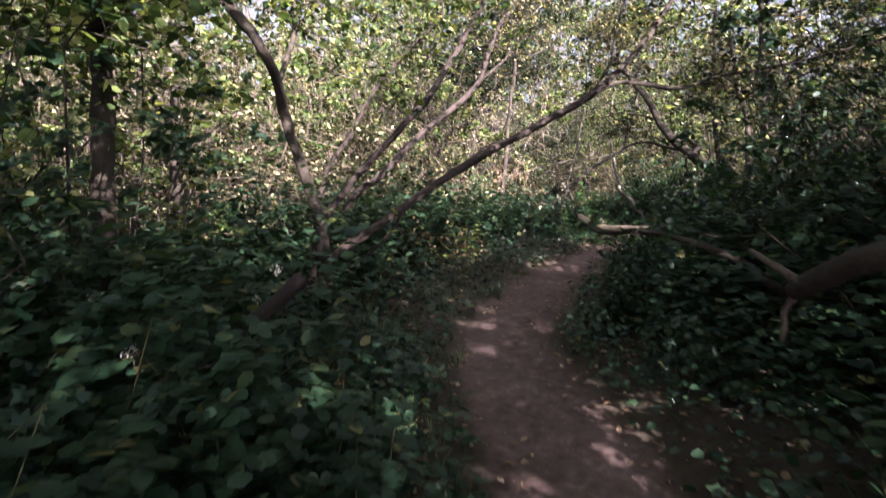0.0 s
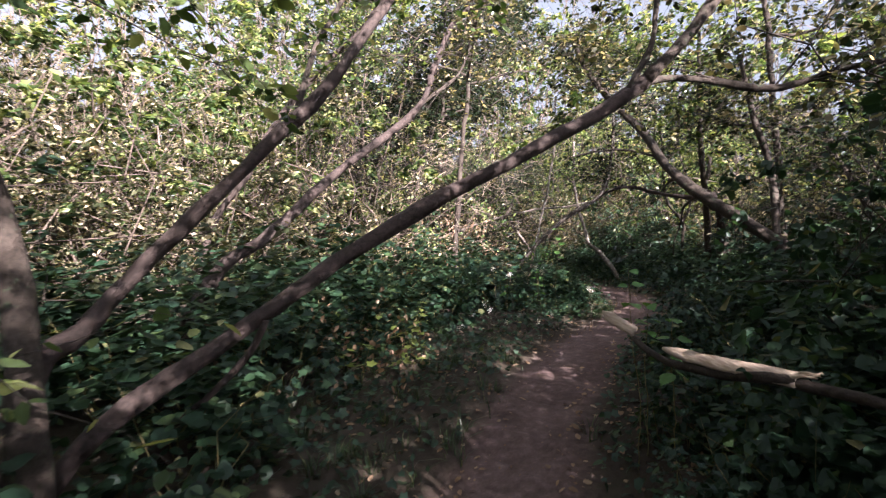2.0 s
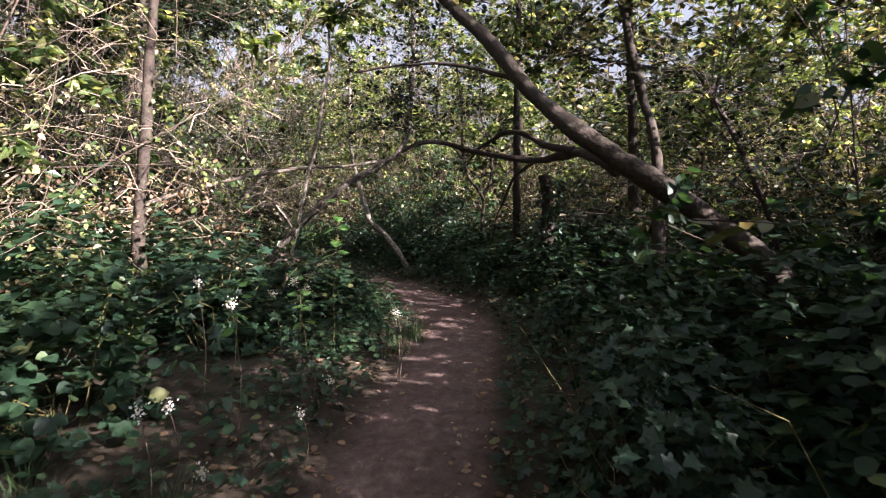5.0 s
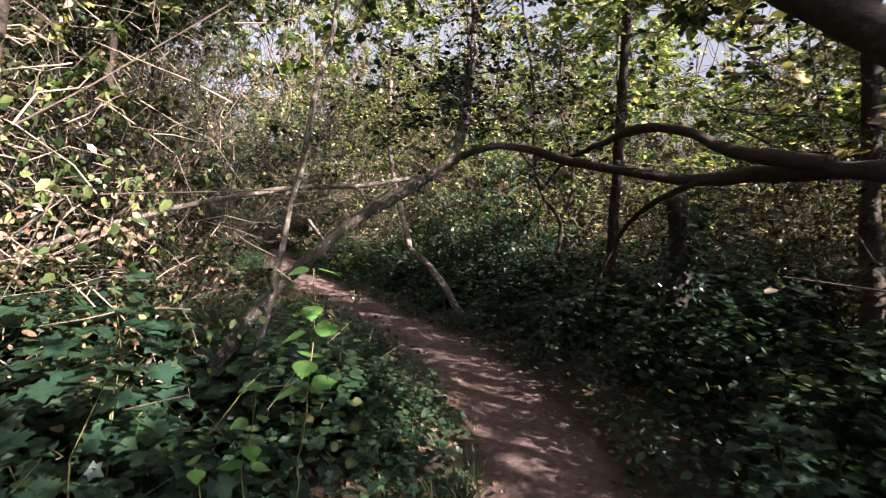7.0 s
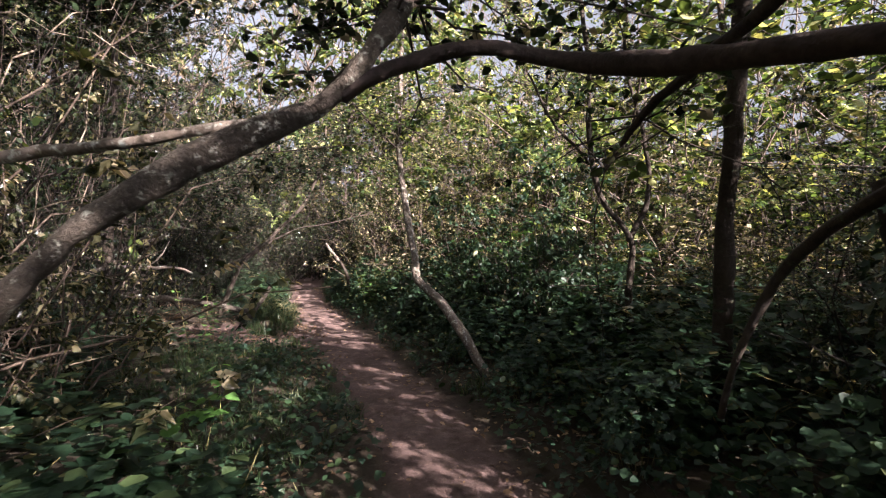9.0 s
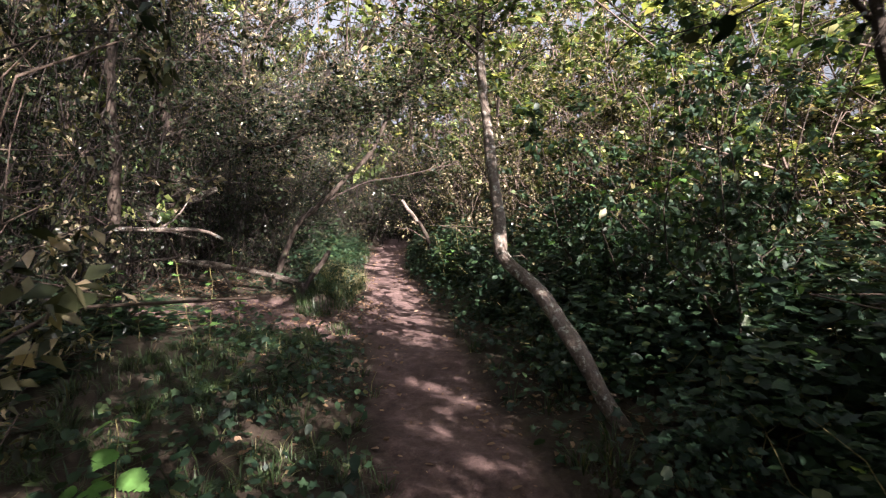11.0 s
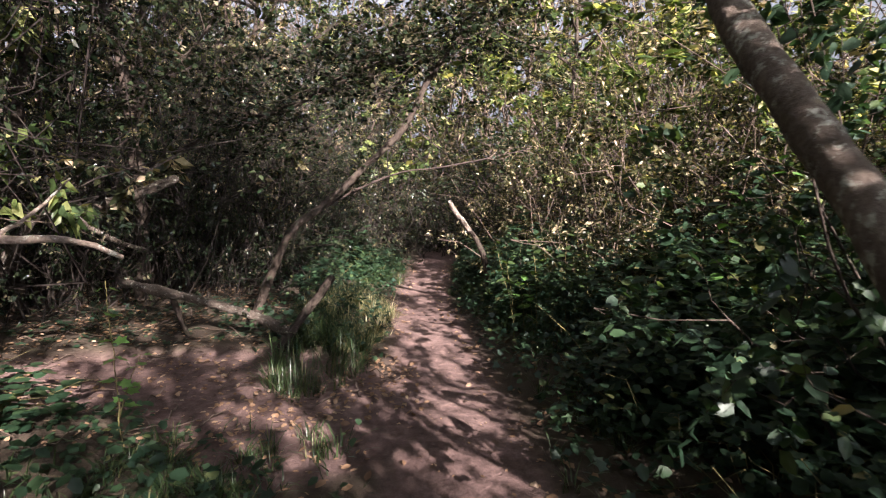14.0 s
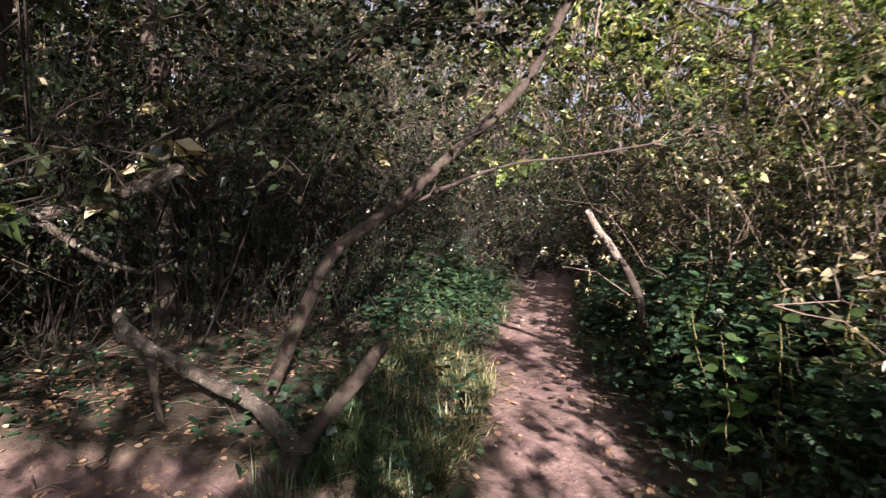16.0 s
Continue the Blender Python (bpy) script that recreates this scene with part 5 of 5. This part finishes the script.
def build_plants():
    g = np.random.default_rng(91)
    leafy_plant("nettle", "tall sunlit nettle with bright green leaves beside the trail", 2.45, 9.2, 1.63, (0.1, 0.14), NETTLE, 0.13, 5, 1, first=0.62)
    for i, (x, y, top) in enumerate(((2.2, 9.0, 1.1), (2.3, 9.6, 1.15), (1.7, 8.9, 1.1))):
        leafy_plant("nettle", "nettle standing above the bramble", x, y, top, (g.uniform(-0.1, 0.1), g.uniform(-0.1, 0.1)), NETTLE, 0.1, 4, 10 + i)
    for i, (x, y, top) in enumerate(((1.66, 5.2, 1.36), (1.62, 4.72, 1.16), (1.85, 4.5, 1.1), (1.75, 5.3, 1.15))):
        leafy_plant("nettle", "light green shoot growing through broken branch", x, y, top, (g.uniform(-0.05, 0.05), g.uniform(-0.05, 0.05)), NETTLE, 0.105, 4, 30 + i, first=0.7)
    for i in range(10):
        x, y = g.uniform(5.9, 7.4), g.uniform(14.6, 17.4)
        leafy_plant("nettle", "tall leafy stem catching the sun", x, y, at_ground(x, y) + g.uniform(1.2, 1.75), (g.uniform(-0.25, 0.1), g.uniform(-0.2, 0.2)), NETTLE, 0.13, 6, 50 + i, "leafy stems", first=0.5)
    for i in range(9):
        x, y = g.uniform(-0.35, 0.75), g.uniform(6.5, 7.5)
        leafy_plant("vine", "yellowing vine leaves in a patch of sun", x, y, at_ground(x, y) + g.uniform(0.3, 0.62), (g.uniform(-0.2, 0.2), g.uniform(-0.2, 0.1)), YELLOW, 0.11, 4, 70 + i, "yellowing vines", shape=LOBED, first=0.2)
    for i in range(6):
        x, y = g.uniform(1.9, 3.0), g.uniform(15.0, 16.3)
        # nettle green, far lighter than the other ivy, stands for sun on the sprigs
        leafy_plant("ivy_sprig", "sprig of ivy coloured pale green as if lit by the sun", x, y, at_ground(x, y) + g.uniform(0.35, 0.85), (g.uniform(-0.15, 0.15), g.uniform(-0.1, 0.1)), NETTLE, 0.075, 5, 90 + i, "ivy sprigs", shape=LOBED, first=0.3)
    for i in range(7):
        x, y = g.uniform(2.7, 3.5), g.uniform(11.2, 13.0)
        leafy_plant("weed", "low weed with broad green leaves", x, y, at_ground(x, y) + g.uniform(0.2, 0.42), (g.uniform(-0.1, 0.1), g.uniform(-0.1, 0.1)), NETTLE, 0.13, 3, 110 + i, "weeds", first=0.4)
    for i in range(6):
        x, y = g.uniform(5.0, 5.6), g.uniform(18.3, 20.6)
        leafy_plant("weed", "broad-leaved weed beside the far trail", x, y, at_ground(x, y) + g.uniform(0.3, 0.6), (g.uniform(-0.15, 0.05), g.uniform(-0.1, 0.1)), NETTLE, 0.12, 4, 130 + i, "weeds", first=0.3)
    for i in range(8):
        x, y = g.uniform(4.95, 5.8), g.uniform(17.7, 18.8)
        # lighter hazel tints stand for sunlight on these shoots
        leafy_plant("elder_shoot", "broad-leaved shoot above the bramble, coloured light as if sunlit", x, y, at_ground(x, y) + g.uniform(0.7, 1.0), (g.uniform(-0.25, 0.05), g.uniform(-0.2, 0.1)), HAZEL, 0.11, 5, 170 + i, "elder shoots", first=0.55)
    for i in range(5):
        x, y = g.uniform(-0.55, 0.0), g.uniform(1.6, 3.4)
        leafy_plant("weed", "large-leaved weed at the trail's edge", x, y, at_ground(x, y) + g.uniform(0.3, 0.6), (g.uniform(-0.1, 0.1), g.uniform(-0.1, 0.1)), BRAMBLE, 0.14, 4, 150 + i, "weeds", first=0.3)


def seed_head(x, y, z, seed):
    """A dry stalk with a tuft of pale seed fluff."""
    g = np.random.default_rng(seed)
    ob = thing("seed_head", "dry stalk with a tuft of pale seed fluff", "plant", "seed heads")
    z0 = at_ground(x, y)
    v, f = tube([(x, y, z0 - 0.03), (x + 0.03, y, (z0 + z) / 2), (x, y + 0.02, z)], 0.003, 0.0015, 5, 0.05, 0.08, 0.03, seed)
    part("stem", to_mesh("stem", v, f, TWIG, True), ob)
    n = 44
    p = np.array([[x, y + 0.02, z]]) + g.normal(0, 0.013, (n, 3))
    v, f = blades(p, g.normal(0, 1, (n, 3)), g.normal(0, 1, (n, 3)), g.uniform(0.008, 0.016, n), OVAL)
    tagged(part("fluff", to_mesh("fluff", v, f, FLOWER), ob, "pale seed fluff"), "pale seed fluff", kind="stuff")


def build_seed_heads():
    g = np.random.default_rng(17)
    spots = [(1.94, 8.31, 1.17), (2.02, 8.36, 1.12), (1.85, 8.4, 1.1), (2.75, 8.75, 0.85), (2.8, 8.8, 0.8), (1.6, 8.2, 1.1), (1.5, 8.7, 1.15), (1.2, 7.6, 0.85), (1.37, 7.34, 0.7), (1.3, 7.9, 0.75), (0.9, 7.2, 0.7),
             (-0.75, 2.6, 1.0), (-0.7, 2.75, 0.92), (-0.85, 2.55, 0.85), (-1.6, 2.4, 0.9), (-1.1, 1.9, 0.8), (2.1, 8.2, 0.62), (1.85, 7.9, 0.6)]
    for i, (x, y, z) in enumerate(spots):
        seed_head(x, y, z, 500 + i)


build_plants()
build_seed_heads()


def dry_sticks(label, x0, x1, y0, y1, z0, z1, n, seed, length=0.5, mat=None):
    """A tangle of dead sticks caught in the shrubs."""
    g = np.random.default_rng(seed)
    p = np.stack([g.uniform(x0, x1, n), g.uniform(y0, y1, n), g.uniform(z0, z1, n)], -1)
    p = p[np.abs(trail_offset(p[:, 0], p[:, 1])) > 0.95]
    n = len(p)
    a = g.uniform(0, 6.28, n)
    w = np.stack([np.cos(a), np.sin(a), g.normal(0.1, 0.55, n)], -1)
    v, f, _ = twigs(p, w, g.uniform(0.3, 1.5, n) * length, g.uniform(0.002, 0.0055, n), g, 0.15, 0.05, 3, 4)
    tagged(new("dead_sticks", to_mesh("dead_sticks", v, f, mat or TWIG)), label, "sticks", kind="stuff")


def dead_foliage(label, x0, x1, y0, y1, z0, z1, n, seed, size, mat):
    """Withered leaves hanging in clumps."""
    g = np.random.default_rng(seed)
    c = np.stack([g.uniform(x0, x1, 40), g.uniform(y0, y1, 40), g.uniform(z0, z1, 40)], -1)
    p = c[g.integers(0, 40, n)] + g.normal(0, 0.11, (n, 3))
    p = p[np.abs(trail_offset(p[:, 0], p[:, 1])) > 0.85]
    n = len(p)
    way, nor = scatter_dirs(n, g, 1.0)
    way[:, 2] -= 0.6
    v, f = blades(p, way, nor, size * g.uniform(0.5, 1.4, n), OVAL)
    tagged(new("withered_leaves", to_mesh("withered_leaves", v, f, mat)), label, "leaves", kind="stuff")


dry_sticks("pale dead sticks tangled in the dark thorn", 0.3, 2.9, 17.8, 23.5, 0.5, 2.8, 420, 801, 0.32, BARK)
dry_sticks("pale dead sticks among the thorn beside the clearing", 0.2, 1.9, 12.2, 17.0, 0.4, 2.6, 320, 802, 0.32, BARK)
dry_sticks("dry stalks standing among leaves, coloured pale as if sunlit", 0.2, 2.5, 9.8, 12.4, 0.8, 3.0, 300, 803, 0.45, TWIG_LIT)
dry_sticks("dry twigs in the willow screen, coloured pale as if sunlit", -2.5, 2.2, 9.5, 12.5, 1.0, 3.6, 260, 804, 0.5, TWIG_LIT)
dry_sticks("dry twigs over the far verge", 4.95, 6.6, 18.0, 23.0, 0.8, 2.4, 80, 805, 0.3, BARK)
dead_foliage("withered brown leaves hanging in the undergrowth", 0.4, 2.2, 9.8, 11.6, 0.9, 1.9, 650, 811, 0.045, DRY)
dead_foliage("sunlit pale green leaves among dead stalks", 0.4, 2.4, 9.8, 12.0, 0.9, 2.4, 900, 812, 0.05, HAZEL)
dead_foliage("withered leaves on the bramble bank", -1.4, 0.6, 6.2, 7.6, 0.4, 0.95, 500, 813, 0.055, DRY)


def ground_litter(label, name, cx, cy, rx, ry, n, seed, size, mat, shape):
    """Leaves lying flat over a round patch of earth."""
    g = np.random.default_rng(seed)
    a, r = g.uniform(0, 6.28, n), np.sqrt(g.random(n))
    x, y = cx + rx * r * np.cos(a), cy + ry * r * np.sin(a)
    keep = np.sin(x * 4.1 + seed) * np.sin(y * 3.3 + 1) > g.uniform(-1.2, 0.5, n)
    x, y = x[keep], y[keep]
    way, nor = scatter_dirs(len(x), g, 0.35)
    v, f = blades(np.stack([x, y, height(x, y) + g.uniform(0.006, 0.03, len(x))], -1), way * [1, 1, 0.4], nor, size * g.uniform(0.5, 1.4, len(x)), shape)
    tagged(new(name, to_mesh(name, v, f, mat)), label, "leaves", kind="stuff")


def fallen_sticks(label, cx, cy, rx, ry, n, seed):
    """Broken twigs lying on bare earth."""
    g = np.random.default_rng(seed)
    a, r = g.uniform(0, 6.28, n), np.sqrt(g.random(n))
    x, y, h = cx + rx * r * np.cos(a), cy + ry * r * np.sin(a), g.uniform(0, 6.28, n)
    p = np.stack([x, y, height(x, y) + 0.012], -1)
    v, f, _ = twigs(p, np.stack([np.cos(h), np.sin(h), g.uniform(0.0, 0.12, n)], -1), g.uniform(0.1, 0.55, n), g.uniform(0.003, 0.009, n), g, 0.12, 0.02, 4, 5)
    tagged(new("fallen_sticks", to_mesh("fallen_sticks", v, f, TWIG)), label, "sticks", kind="stuff")


ground_litter("dry brown leaves strewn over the clearing", "leaf_litter", 2.1, 17.2, 2.0, 1.3, 2400, 821, 0.036, DRY, OVAL)
ground_litter("dark leaf litter under the thorn shrubs", "leaf_litter", 0.9, 19.2, 1.8, 1.6, 2600, 822, 0.04, DRY, OVAL)
ground_litter("creeping ivy leaves beside the dead log", "ground_ivy", 1.3, 18.6, 1.5, 1.1, 1300, 823, 0.055, IVY, LOBED)
ground_litter("small green leaves on the clearing's edge", "ground_ivy", 2.6, 15.9, 0.9, 0.5, 700, 824, 0.05, BRAMBLE, OVAL)
fallen_sticks("broken twigs lying on the clearing", 2.0, 17.2, 1.9, 1.2, 90, 825)
fallen_sticks("broken twigs under the dead log", 1.0, 19.0, 1.8, 1.4, 110, 826)
